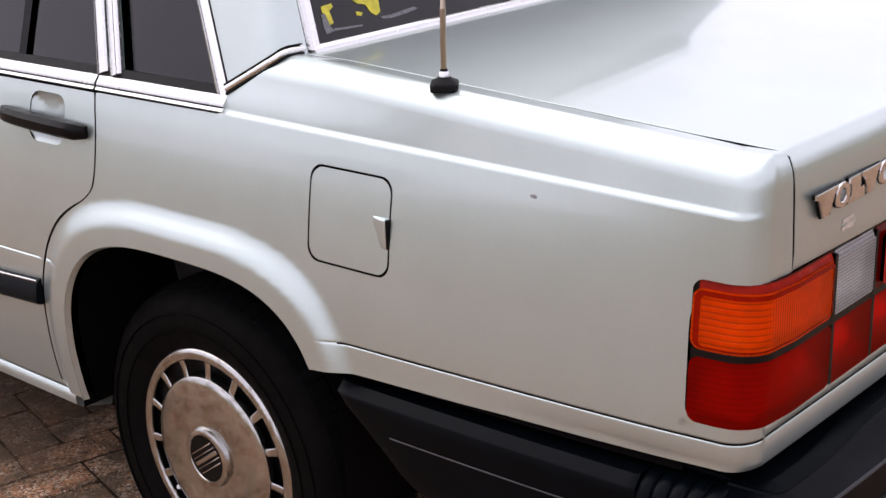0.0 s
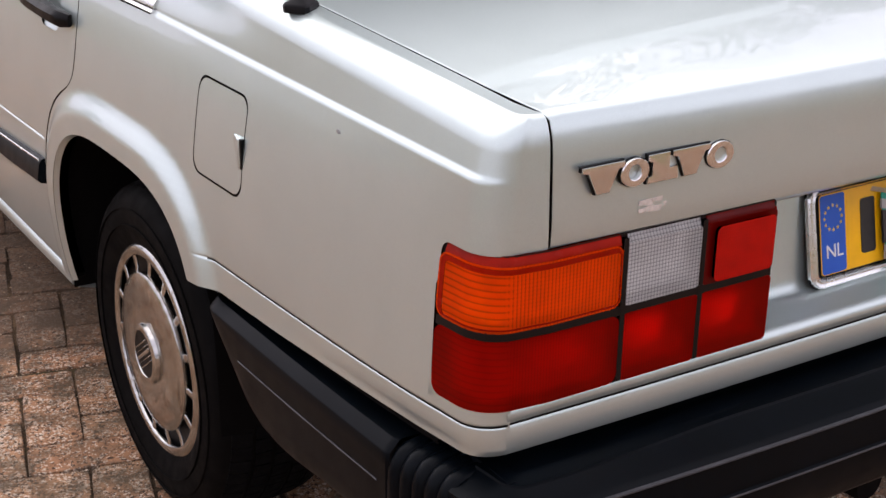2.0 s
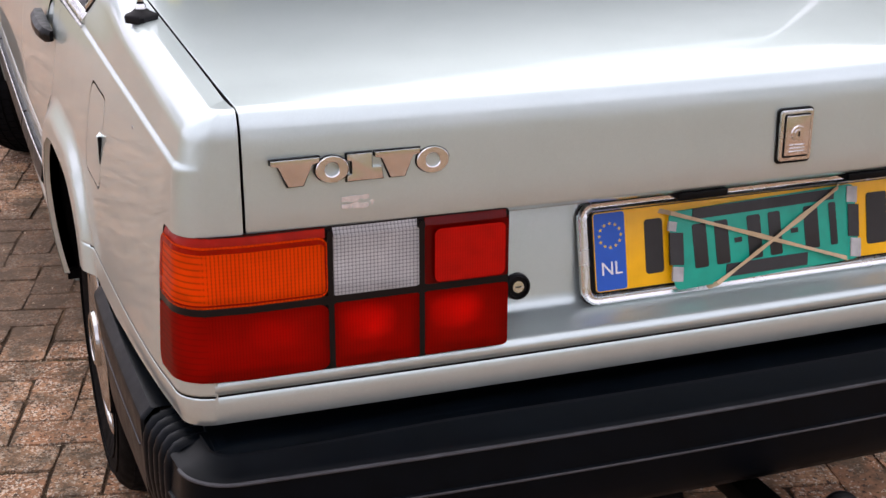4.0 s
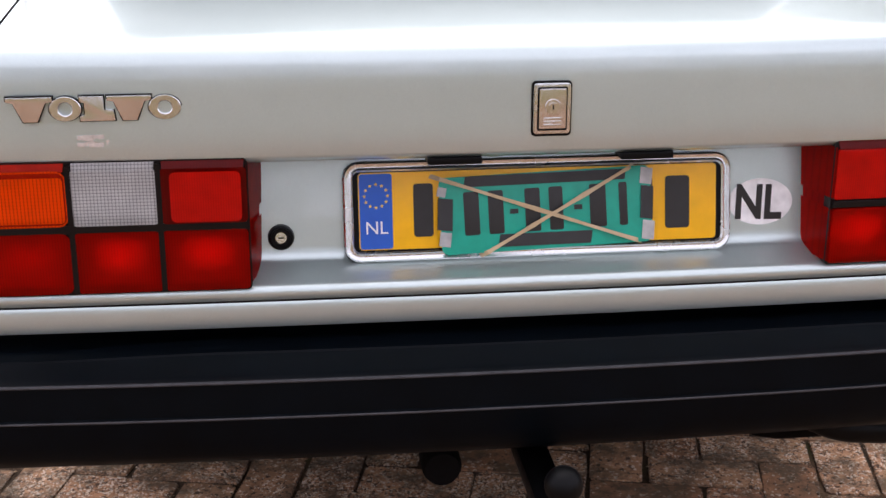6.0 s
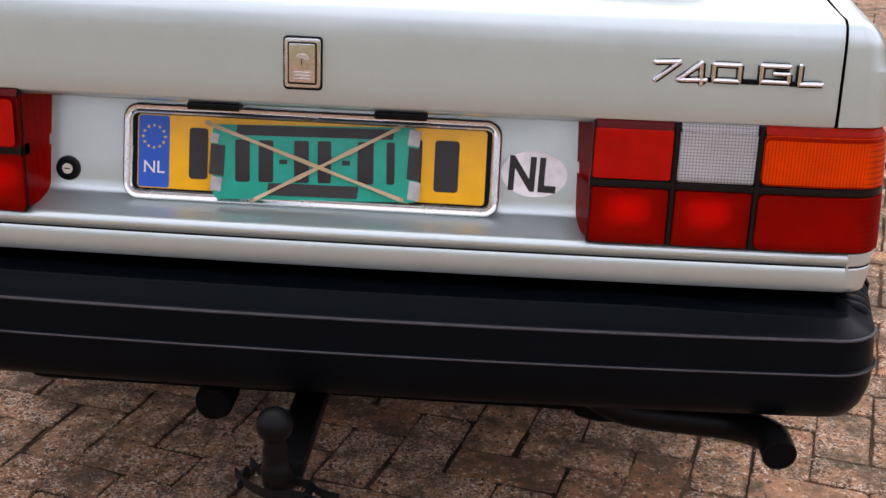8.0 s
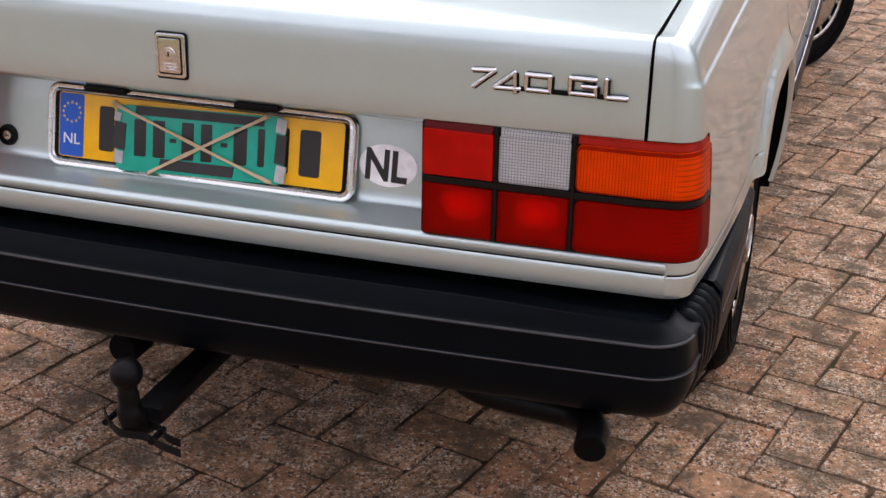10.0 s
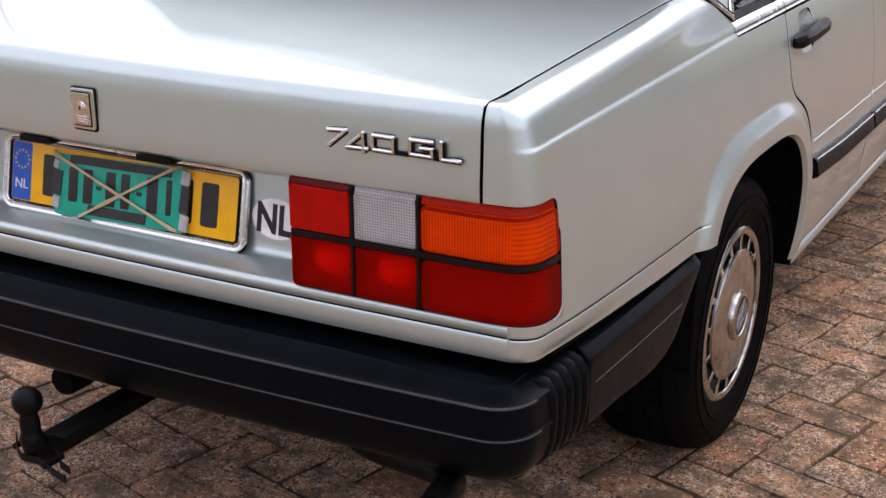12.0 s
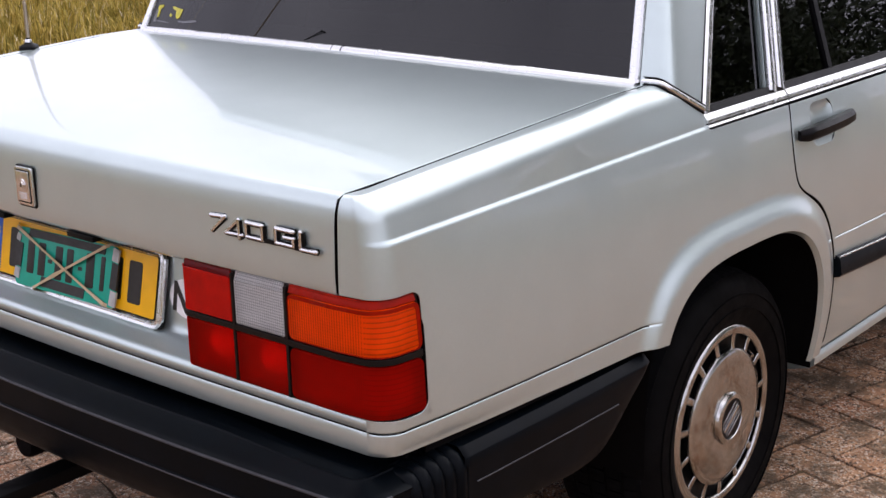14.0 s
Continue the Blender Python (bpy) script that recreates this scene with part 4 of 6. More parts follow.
        c = (0.079 * math.cos(a), 0.079 * math.sin(a), 0.0140)
        bm = bmesh.new()
        bmesh.ops.create_uvsphere(bm, u_segments=14, v_segments=8, radius=1.0, matrix=base @ Matrix.Translation(c) @ Matrix.Rotation(a, 4, "Z") @ Matrix.Diagonal((0.014, 0.019, 0.0024, 1)))
        part("cover_boss", bm, ALLOY, wheel)
    a = 2 * math.pi * 5.5 / n
    part("valve", tube([base @ Vector((0.158 * math.cos(a), 0.158 * math.sin(a), -0.012)), base @ Vector((0.146 * math.cos(a), 0.146 * math.sin(a), 0.006))], 0.0045, 10), ALLOY, wheel, "small bright tyre valve")
    part("centre_cap", lathe([(0.0, 0.0215), (0.0418, 0.0215), (0.0430, 0.0240), (0.0475, 0.0240), (0.0525, 0.021), (0.0550, 0.014)], 48, base), ALLOY, wheel, "silver centre cap with a dark badge")
    part("badge_disc", lathe([(0.0, 0.0222), (0.0420, 0.0222)], 40, base), BLACK, wheel, "dark round badge")
    for d, w, l in ((-0.019, 0.0022, 0.062), (-0.0095, 0.0016, 0.072), (0.0, 0.0070, 0.070), (0.0095, 0.0016, 0.072), (0.019, 0.0022, 0.062)):
        part("badge_bar", box((w, l, 0.0016), (d, 0, 0.0226), 0.0004, 1), ALLOY, wheel).matrix_basis = base @ Matrix.Rotation(radians(35), 4, "Z")
    return wheel


def strip(name, points, section, material, parent, label=""):
    """A moulding: section (across, out) swept along points; out is away from the car's middle, across is up."""
    rings = []
    for i, p in enumerate(points):
        p = Vector(p)
        d = (Vector(points[min(i + 1, len(points) - 1)]) - Vector(points[max(i - 1, 0)])).normalized()
        out = Vector((1 if p.x > 0 else -1, 0, 0.25))
        out = (out - d * out.dot(d)).normalized()
        up = out.cross(d)
        if up.z < -1e-3 or (abs(up.z) < 0.5 and up.y < 0):
            up = -up
        rings.append([p + up * a + out * o for a, o in section])
    return part(name, loft(rings, closed=True), material, parent, label)


def half_round(w, h, k=6):
    return [(-w / 2, 0)] + [(-w / 2 * math.cos(math.pi * i / k), h * (0.45 + 0.55 * math.sin(math.pi * i / k))) for i in range(k + 1)] + [(w / 2, 0)]


def window_x(z):
    return 0.805 - 0.36 * (z - 0.96)


def side_glass(y, z):
    return np.stack([window_x(np.asarray(z)) + 0 * np.asarray(y), y, z], -1)


WT = 1.335  # top of the side windows


def make_side_windows(car, sx):
    def quad(yb0, yb1, yt1, yt0, zb=0.955):
        return [(yb0, zb), (yb1, zb), (yt1, WT), (yt0, WT)]

    panes = {
        "quarter_window": quad(0.972, 1.218, 1.372, 1.222),
        "vent_window": quad(1.297, 1.528, 1.560, 1.452),
        "rear_door_window": quad(1.548, 2.02, 2.02, 1.580),
        "front_door_window": quad(2.11, 3.12, 2.70, 2.11),
    }
    for name, poly in panes.items():
        sheet(name, poly, lambda y, z: side_glass(y, z) - [0.012, 0, 0], 0.05, GLASS, car, "dark tinted side window", rim=0.004, sx=sx, soft=0.0005)

    def bar(name, a, b, w, h, material, out=0.0, label="", inlay=0.0):
        pts = [(sx * (window_x(z) + out), y, z) for y, z in (a, ((a[0] + b[0]) / 2, (a[1] + b[1]) / 2), b)]
        ob = strip(name, pts, half_round(w, h), material, car, label)
        if inlay:
            pts = [(sx * (window_x(z) + out), y + inlay, z) for y, z in (a, ((a[0] + b[0]) / 2, (a[1] + b[1]) / 2), b)]
            # black strip on the edging in place of a shaded groove
            strip("edge_groove_shade", pts, half_round(0.0032, h * 1.03), BLACK, ob, "black strip drawn as shade of the edging groove")
        return ob

    # pillars and frames round the panes
    def field(name, poly, material, out=0.0, label="", rim=0.02):
        return sheet(name, poly, lambda y, z: side_glass(y, z) + [out, 0, 0], 0.04, material, car, label, rim=rim, sx=sx)

    field("door_frame", [(1.222, 0.955), (1.292, 0.955), (1.445, WT), (1.376, WT)], PAINT, -0.004, "silver window pillar")
    field("centre_pillar", [(2.02, 0.955), (2.11, 0.955), (2.11, WT), (2.02, WT)], BLACK, -0.006, "black centre pillar")
    field("window_bar", [(1.528, 0.955), (1.548, 0.955), (1.580, WT), (1.560, WT)], BLACK, -0.004, "black window bar", 0.01)
    field("roof_rail", [(1.20, WT), (2.75, WT), (2.69, WT + 0.045), (1.235, WT + 0.045)], PAINT, -0.003, "silver roof rail")
    bar("chrome_edge", (0.9396, 0.928), (1.207, WT), 0.028, 0.010, CHROME, -0.003, "bright window edging", 0.003)
    bar("edge_seal", (0.9215, 0.926), (1.190, WT), 0.005, 0.006, BLACK, -0.002, "black rubber seal")
    bar("chrome_edge", (1.2395, 0.9635), (1.390, WT), 0.030, 0.009, CHROME, 0.0, "", -0.007)
    bar("chrome_edge", (1.2775, 0.9635), (1.428, WT), 0.030, 0.009, CHROME, 0.0, "", 0.006)
    bar("chrome_edge", (1.215, WT + 0.004), (2.70, WT + 0.004), 0.016, 0.008, CHROME, 0.0)
    # belt mouldings, parted at the door gaps: chrome over a black line
    for y0, y1 in ((0.946, 1.281), (1.287, 2.062), (2.070, 3.20)):
        ys = np.linspace(y0, y1, 14)
        pts = [(sx * (0.8165 - 0.0006 * max(0, y - 2.4) * 20), y, float(crease(y)) + 0.0155) for y in ys]
        belt = strip("belt_moulding", pts, [(-0.0150, -0.012), (-0.0150, 0.0050), (-0.0140, 0.0062), (-0.0095, 0.0036), (-0.0065, 0.0036), (-0.004, 0.0040), (0.000, 0.0032), (0.011, -0.002), (0.013, -0.005), (0.013, -0.012)], CHROME, car, "bright belt moulding")
        # the moulding's groove is only a black strip painted as its shade
        strip("belt_groove_shade", pts, [(-0.0088, -0.01), (-0.0088, 0.0042), (-0.0064, 0.0044), (-0.0064, -0.01)], BLACK, belt, "black strip drawn as shade of the moulding groove")
        pts = [(sx * (0.8185 - 0.0006 * max(0, y - 2.4) * 20), y, float(crease(y)) - 0.0005) for y in ys]
        strip("rubber_line", pts, [(-0.0012, -0.02), (-0.0012, 0.001), (0.002, 0.001), (0.002, -0.02)], BLACK, belt)
        pts = [(sx * (0.806 - 0.0006 * max(0, y - 2.4) * 20), y, float(crease(y)) + 0.034) for y in ys]
        strip("window_seal", pts, [(-0.008, -0.02), (-0.008, 0.002), (0.006, -0.003), (0.006, -0.02)], BLACK, belt)


GLASS_A, GLASS_B = 0.20, 0.45


def rear_glass(x, t):
    """The rear window: x across at its foot, t from 0 at the foot to 1 at the roof."""
    x, t = np.asarray(x, float), np.asarray(t, float)
    q = (x / 0.735) ** 2
    h = 0.325 * t
    return np.stack([x * (1 - GLASS_A * h / 0.735), 0.777 + 0.055 * q + (GLASS_B + 0.05 * (1 - q)) * h, 1.056 - 0.016 * q + h], -1)


def make_greenhouse(car):
    sheet("rear_window", [(-0.722, -0.004), (0.722, -0.004), (0.722, 0.97), (-0.722, 0.97)], rear_glass, 0.05, GLASS, car, "dark rear window", rim=0.004)
    xs = np.linspace(-0.735, 0.735, 40)
    foot = [tuple(p) for p in rear_glass(xs, 0 * xs)]
    rings = [[(x, y - 0.016, z - 0.012), (x, y - 0.015, z - 0.006), (x, y - 0.010, z - 0.001), (x, y - 0.004, z + 0.002), (x, y + 0.001, z + 0.001), (x, y + 0.001, z - 0.012)] for x, y, z in foot]
    part("window_moulding", loft(rings, closed=True), CHROME, car, "bright moulding below the rear window")
    foot = [tuple(p) for p in rear_glass(np.linspace(-0.001, 0.027, 4), np.zeros(4))]
    rings = [[(x, y - 0.0165, z - 0.012), (x, y - 0.0156, z - 0.0056), (x, y - 0.0103, z - 0.0003), (x, y - 0.004, z + 0.0027), (x, y + 0.0015, z + 0.0015), (x, y + 0.0015, z - 0.012)] for x, y, z in foot]
    joint = part("moulding_joint", loft(rings, closed=True), CHROME, car, "bright joint piece of the moulding")
    # thin black strips at the joint's ends draw the gaps' shade
    for x in (-0.0015, 0.0275):
        p = rear_glass(np.array([x]), np.array([0.0]))[0]
        ring = [[(x + d, float(p[1]) + a, float(p[2]) + b) for a, b in ((-0.0167, -0.012), (-0.0158, -0.0054), (-0.0104, -0.0001), (-0.004, 0.0029), (0.0016, 0.0016), (0.0016, -0.012))] for d in (-0.0007, 0.0007)]
        part("joint_gap_shade", loft(ring, closed=True), BLACK, joint, "black strip drawn as gap shade")
    # what is left of a torn sticker in the window's corner
    def scrap(name, outline, material, parent, label=""):
        bm = bmesh.new()
        rims = []
        for lift in (0.0006, 0.0012):
            rims.append([bm.verts.new(rear_glass(np.array([x]), np.array([t]))[0] + np.array([0, -lift, lift * 0.5])) for x, t in outline])
        bm.faces.new(rims[1])
        for i in range(len(outline)):
            k = (i + 1) % len(outline)
            bm.faces.new((rims[0][i], rims[0][k], rims[1][k], rims[1][i]))
        return part(name, bm, material, parent, label, smooth=False)

    sticker = scrap("window_sticker", ((-0.6333, 0.1625), (-0.5817, 0.1422), (-0.5834, 0.085), (-0.5931, 0.0713), (-0.6028, 0.0894), (-0.61, 0.1298), (-0.6261, 0.1431)), STICKER_YELLOW, car, "torn remains of a yellow window sticker")
    scrap("sticker_scrap", ((-0.6966, 0.1622), (-0.676, 0.1678), (-0.6744, 0.1512), (-0.6833, 0.1345), (-0.68, 0.0801), (-0.6878, 0.0734), (-0.6916, 0.1228), (-0.6972, 0.1361)), STICKER_YELLOW, sticker)
    scrap("sticker_scrap", ((-0.6322, 0.1092), (-0.6195, 0.0976), (-0.6234, 0.0837), (-0.632, 0.0906)), STICKER_YELLOW, sticker)
    scrap("glue_residue", ((-0.7005, 0.1272), (-0.693, 0.1314), (-0.6886, 0.0764), (-0.6817, 0.044), (-0.6978, 0.0361), (-0.7003, 0.077)), GLUE, sticker, "pale glue residue")
    scrap("glue_residue", ((-0.6817, 0.044), (-0.6828, 0.0551), (-0.6254, 0.0451), (-0.6262, 0.0376)), GLUE, sticker, "pale glue residue")
    scrap("glue_residue", ((-0.5859, 0.0625), (-0.5651, 0.0601), (-0.5348, 0.0688), (-0.5109, 0.0728), (-0.504, 0.0615), (-0.531, 0.0511), (-0.5668, 0.0451), (-0.5826, 0.0503)), GLUE, sticker, "pale glue residue")
    for sx in (1, -1):
        ts = np.linspace(-0.01, 1.0, 12)
        pts = [Vector(p) for p in rear_glass(sx * 0.728 + 0 * ts, ts)]
        rings = [[p + Vector((sx * a, b, 0)) for a, b in ((-0.011, -0.004), (-0.008, -0.0085), (0.006, -0.0095), (0.010, -0.006), (0.010, 0.01), (-0.011, 0.01))] for p in pts]
        part("window_moulding", loft(rings, closed=True), CHROME, car, "bright rear window edging")
        # rear pillar
        rings = []
        for i in range(-1, 15):
            t = i / 14
            g = Vector(rear_glass(np.array([0.739]), np.array([t]))[0])
            z = 1.036 + 0.33 * t
            corner = Vector((0.791 - 0.104 * t, 0.864 + 0.139 * t, 1.024 + 0.336 * t))
            zw = 0.972 + 0.376 * t
            win = Vector((window_x(zw) + 0.002, 0.940 + 0.66 * (zw - 0.945), zw))
            row = []
            for k in range(19):
                s = k / 18
                a, b = g.lerp(corner, min(1, s * 2)), corner.lerp(win, max(0, s * 2 - 1))
                p = a if s < 0.5 else b
                # rounding of the corner
                near = max(0.0, 1 - abs(s - 0.5) / 0.22)
                p = p.lerp((g.lerp(corner, 0.60) + corner.lerp(win, 0.40)) / 2, 0.42 * near * near)
                row.append((sx * p.x, p.y, p.z))
            rings.append(row)
        part("rear_pillar", loft(rings), PAINT, car, "silver rear roof pillar")
        # bright moulding along the pillar's foot
        bend = [Vector((sx * x, y, z)) for x, y, z in ((0.738, 0.838, 1.0375), (0.760, 0.843, 1.0375), (0.775, 0.849, 1.0345), (0.783, 0.858, 1.0275), (0.8085, 0.950, 0.9745))]
        knots = smooth_path([tuple(p) for p in bend[:4]], 5)[:-1] + [tuple(bend[3].lerp(bend[4], k / 8)) for k in range(9)]
        foot = strip("pillar_moulding", knots, half_round(0.011, 0.0055), CHROME, car, "bright moulding at the pillar's foot")
        strip("pillar_seal", [(x + sx * 0.001, y - 0.003, z - 0.0075) for x, y, z in knots], half_round(0.005, 0.005), BLACK, foot, "black rubber seal")
        strip("pillar_seal", [(x - sx * 0.001, y + 0.003, z + 0.0062) for x, y, z in knots], half_round(0.003, 0.0045), BLACK, foot, "black rubber seal")
    # roof
    def roof(x, y):
        x, y = np.asarray(x, float), np.asarray(y, float)
        q = (x / 0.665) ** 2
        return np.stack([x, y, 1.372 + 0.05 * (1 - q**1.6) * np.clip(1 - ((y - 1.85) / 1.25) ** 4, 0, 1)], -1)

    sheet("roof", round_rect(-0.662, 0.925, 0.662, 2.70, 0.06), roof, 0.06, PAINT, car, "silver roof", rim=0.03)
    ws = [[(sx * w, y, z) for sx, w in ((-1, 0.69), (-0.5, 0.69), (0, 0.69), (0.5, 0.69), (1, 0.69))] for y, z in ((3.36, 0.985), (2.70, 1.375))]
    for r in ws:
        for i, p in enumerate(r):
            r[i] = (p[0], p[1] + 0.08 * (1 - (p[0] / 0.69) ** 2), p[2])
    part("windscreen", loft(ws), GLASS, car, "windscreen")
    for sx in (1, -1):
        part("front_pillar", tube([(sx * 0.70, 3.38, 0.97), (sx * 0.675, 2.72, 1.365)], 0.03, 8), PAINT, car)


def make_interior(car):
    part("parcel_shelf", box((1.36, 0.42, 0.02), (0, 1.03, 0.995), 0.008), INSIDE, car, "dark parcel shelf")
    part("rear_seat_back", box((1.32, 0.16, 0.62), (0, 1.33, 0.78), 0.05, 3, turn=Matrix.Rotation(radians(-14), 4, "X")), INSIDE, car, "dark cloth rear seat")
    for x in (-0.36, 0.36):
        part("head_rest", box((0.26, 0.09, 0.17), (x, 1.28, 1.14), 0.03, 3), INSIDE, car)
    for x in (-0.37, 0.37):
        seat = part("front_seat", box((0.50, 0.16, 0.62), (x, 2.25, 0.80), 0.05, 3, turn=Matrix.Rotation(radians(-12), 4, "X")), INSIDE, car)
        part("head_rest", box((0.28, 0.09, 0.20), (x, 2.17, 1.21), 0.03, 3), INSIDE, seat)
    # floor and tank hang low to shut light out from under the car
    part("cabin_floor", box((1.42, 2.72, 0.13), (0, 2.62, 0.275), 0.03), DARK, car, "dark underside of the floor")
    part("fuel_tank", box((1.06, 0.60, 0.20), (-0.02, 0.56, 0.345), 0.04, 3), DARK, car, "dark fuel tank under the boot, enlarged to block light")
    part("boot_floor", box((1.30, 0.95, 0.30), (0, 0.60, 0.55), 0.02), DARK, car)


def make_liner(car, sx):
    """The dark inside behind the gaps between the panels."""
    poly = [(0.10, 0.58), (0.66, 0.58)] + [arch_point(ARCHES[0], a, 1.06) for a in np.linspace(147, -2, 40)] + [(3.44, 0.36)]
    poly += [arch_point(ARCHES[1], a, 1.06) for a in (180, 160, 140, 120, 100)] + [(3.75, 0.86), (2.0, 0.915), (0.95, 0.92), (0.84, 0.985), (0.10, 0.95)]
    sheet("inner_shell", poly, lambda u, z: body_side(u, z) - [0.011, 0, 0], 0.04, DARK, car, "dark inner shell", rim=0.004, sx=sx)
    rings = [[(sx * (GAP + d), y, z + (float(top_edge(max(y, 0))) - 0.992 if z > 0.9 else 0)) for d in (-0.02, 0.02)] for y, z in ((0.02, 0.83), (0.022, 0.90), (0.034, 0.955), (0.05, 0.975), (0.3, 0.979), (0.6, 0.979), (0.86, 0.979))]
    part("lid_seal", loft(rings), RUBBER, car, "black rubber lid seal")


def make_doors(car, sx):
    def door(name, poly, label):
        y0, zh = (1.280 if name == "rear_door" else 2.158), 0.868
        hole = round_rect(y0 + 0.083, zh - 0.040, y0 + 0.193, zh + 0.052, 0.026)
        # door flanges carry the gaps' shade as a dark colour
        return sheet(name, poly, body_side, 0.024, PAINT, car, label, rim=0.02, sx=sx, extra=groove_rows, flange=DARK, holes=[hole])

    belt = [(y, float(crease(y)) - 0.004) for y in np.linspace(1.31, 2.05, 12)]
    back = door_back_edge(0.0030)
    rear = door("rear_door", [(2.062, 0.335), (2.062, float(crease(2.06)) - 0.004)] + belt[::-1] + back + [(1.44, 0.335)], "silver rear door")
    belt = [(y, float(crease(y)) - 0.004) for y in np.linspace(2.10, 3.15, 12)]
    front = door("front_door", [(3.20, 0.335), (3.20, 0.90)] + belt[::-1] + [(2.068, float(crease(2.07)) - 0.004), (2.068, 0.335)], "silver front door")
    lip = [arch_point(ARCHES[1], a) for a in np.linspace(180, 0, 50)]
    wing = [(4.64, 0.42), (4.64, 0.80), (4.2, 0.845), (3.7, 0.875), (3.206, 0.915), (3.206, 0.335), (ARCHES[1][0] - ARCH_A * 1.08, 0.335)] + lip + [(ARCHES[1][0] + ARCH_A * 1.1, 0.40)]
    wing_ob = sheet("front_wing", wing[::-1], body_side, 0.03, PAINT, car, "silver front wing", rim=0.03, sx=sx)
    c = body_side(np.array([3.40]), np.array([0.67]))[0]
    part("side_repeater", box((0.022, 0.055, 0.032), (sx * (float(c[0]) + 0.004), 3.40, 0.67), 0.005, 3), ORANGE, wing_ob, "small orange side lamp")
    # rubbing strips
    for y0, y1, who in ((1.462, 2.056, rear), (2.074, 3.192, front), (3.21, 3.42, wing_ob)):
        ys = np.linspace(y0, y1, 12)
        zz = curve([1.4, 1.8, 3.4], [0.541, 0.520, 0.500])
        pts = []
        for y in ys:
            z = float(zz(y))
            p = body_side(np.array([y]), np.array([z]))[0]
            pts.append((sx * float(p[0] - 0.017 * flare(np.array([y]), np.array([z]))[0]), y, z))
        s = strip("rubbing_strip", pts, [(-0.025, -0.004), (-0.025, 0.009), (-0.020, 0.015), (0.012, 0.017), (0.021, 0.013), (0.025, 0.008), (0.025, -0.004)], PLASTIC, who, "black rubbing strip")
        strip("strip_edge", [(x + sx * 0.0125, y, z + 0.0245) for x, y, z in pts], half_round(0.004, 0.002), CHROME, who)
    # handles: a hollow, and a black bar across it
    for y0, who in ((1.280, rear), (2.158, front)):
        zh = 0.868
        p = body_side(np.array([y0 + 0.11]), np.array([zh]))[0]
        x = float(p[0])

        def dish(u, z, y0=y0, zh=zh):
            q = np.clip(np.maximum(np.abs((u - y0 - 0.138) / 0.056), np.abs((z - zh - 0.006) / 0.047)), 0, 1)
            return body_side(u, z) - np.stack([0.0098 * (1 - q**3) + 0.0008, 0 * u, 0 * u], -1)

        sheet("handle_hollow", round_rect(y0 + 0.082, zh - 0.041, y0 + 0.194, zh + 0.053, 0.026), dish, 0.007, PAINT, who, rim=0.001, sx=sx)
        bm = bmesh.new()
        rings = []
        for i in range(13):
            y = y0 + 0.007 + 0.262 * i / 12
            lift = 0.034 - 0.012 * abs(i / 6 - 1) ** 3
            if i in (0, 12):
                lift -= 0.010
            zc2 = zh + 0.004 - 0.006 * (1 - i / 12)
            hh = 0.0145 if 0 < i < 12 else 0.011
            rings.append([(sx * (x + a * lift + b), y, zc2 + c2 * hh) for a, b, c2 in ((0.0, 0.004, -0.7), (0.75, 0, -1), (1, 0, -0.55), (1, 0, 0.45), (0.75, 0, 1), (0.3, 0.0, 1), (0.0, 0.004, 0.8))])
        part("door_handle", loft(rings, closed=True), BLACK, who, "black pull handle")
    # sill
    pts = [(sx * 0.842, y, 0.315) for y in np.linspace(1.432, 3.47, 20)]
    strip("sill", pts, [(-0.022, -0.08), (-0.020, -0.010), (-0.014, 0.003), (-0.004, 0.007), (0.006, 0.008), (0.012, 0.005), (0.016, -0.004), (0.016, -0.08)], PAINT, car, "silver sill")


def make_front(car):
    def bonnet(x, y):
        x, y = np.asarray(x, float), np.asarray(y, float)
        q = (x / 0.80) ** 2
        return np.stack([x, y, 0.985 - 0.085 * np.clip((y - 3.35) / 1.25, 0, 1.1) - 0.04 * q], -1)

    sheet("bonnet", [(-0.79, 3.34), (0.79, 3.34), (0.78, 4.2), (0.75, 4.6), (-0.75, 4.6), (-0.78, 4.2)], bonnet, 0.08, PAINT, car, "silver bonnet", rim=0.02)
    part("front_panel", box((1.56, 0.06, 0.34), (0, 4.61, 0.69), 0.02), BLACK, car, "black front grille panel")
    for sx in (1, -1):
        part("head_lamp", box((0.42, 0.05, 0.17), (sx * 0.55, 4.625, 0.72), 0.012), CLEAR, car)
    part("front_bumper", box((1.72, 0.16, 0.18), (0, 4.66, 0.48), 0.04, 4), PLASTIC, car, "black plastic front bumper")
    part("underbody", box((1.28, 4.05, 0.12), (0, 2.49, 0.30), 0.03), DARK, car, "dark underbody")
    for c in ARCHES:
        for sx in (1, -1):
            rings = []
            for a in np.linspace(-8, 188, 30):
                y, z = arch_point(c, a, 1.03)
                rings.append([(sx * x, y, z) for x in (0.855, 0.80, 0.60, 0.56)])
            bm = loft(rings)
            f = [bm.verts.new((sx * 0.56, *arch_point(c, a, 1.03))) for a in np.linspace(-8, 188, 30)]
            bm.faces.new(f)
            part("wheel_well", bm, DARK, car, "dark wheel well")
    part("axle", tube([(-0.66, 1.045, 0.30), (0.66, 1.045, 0.30)], 0.045, 12), DARK, car)


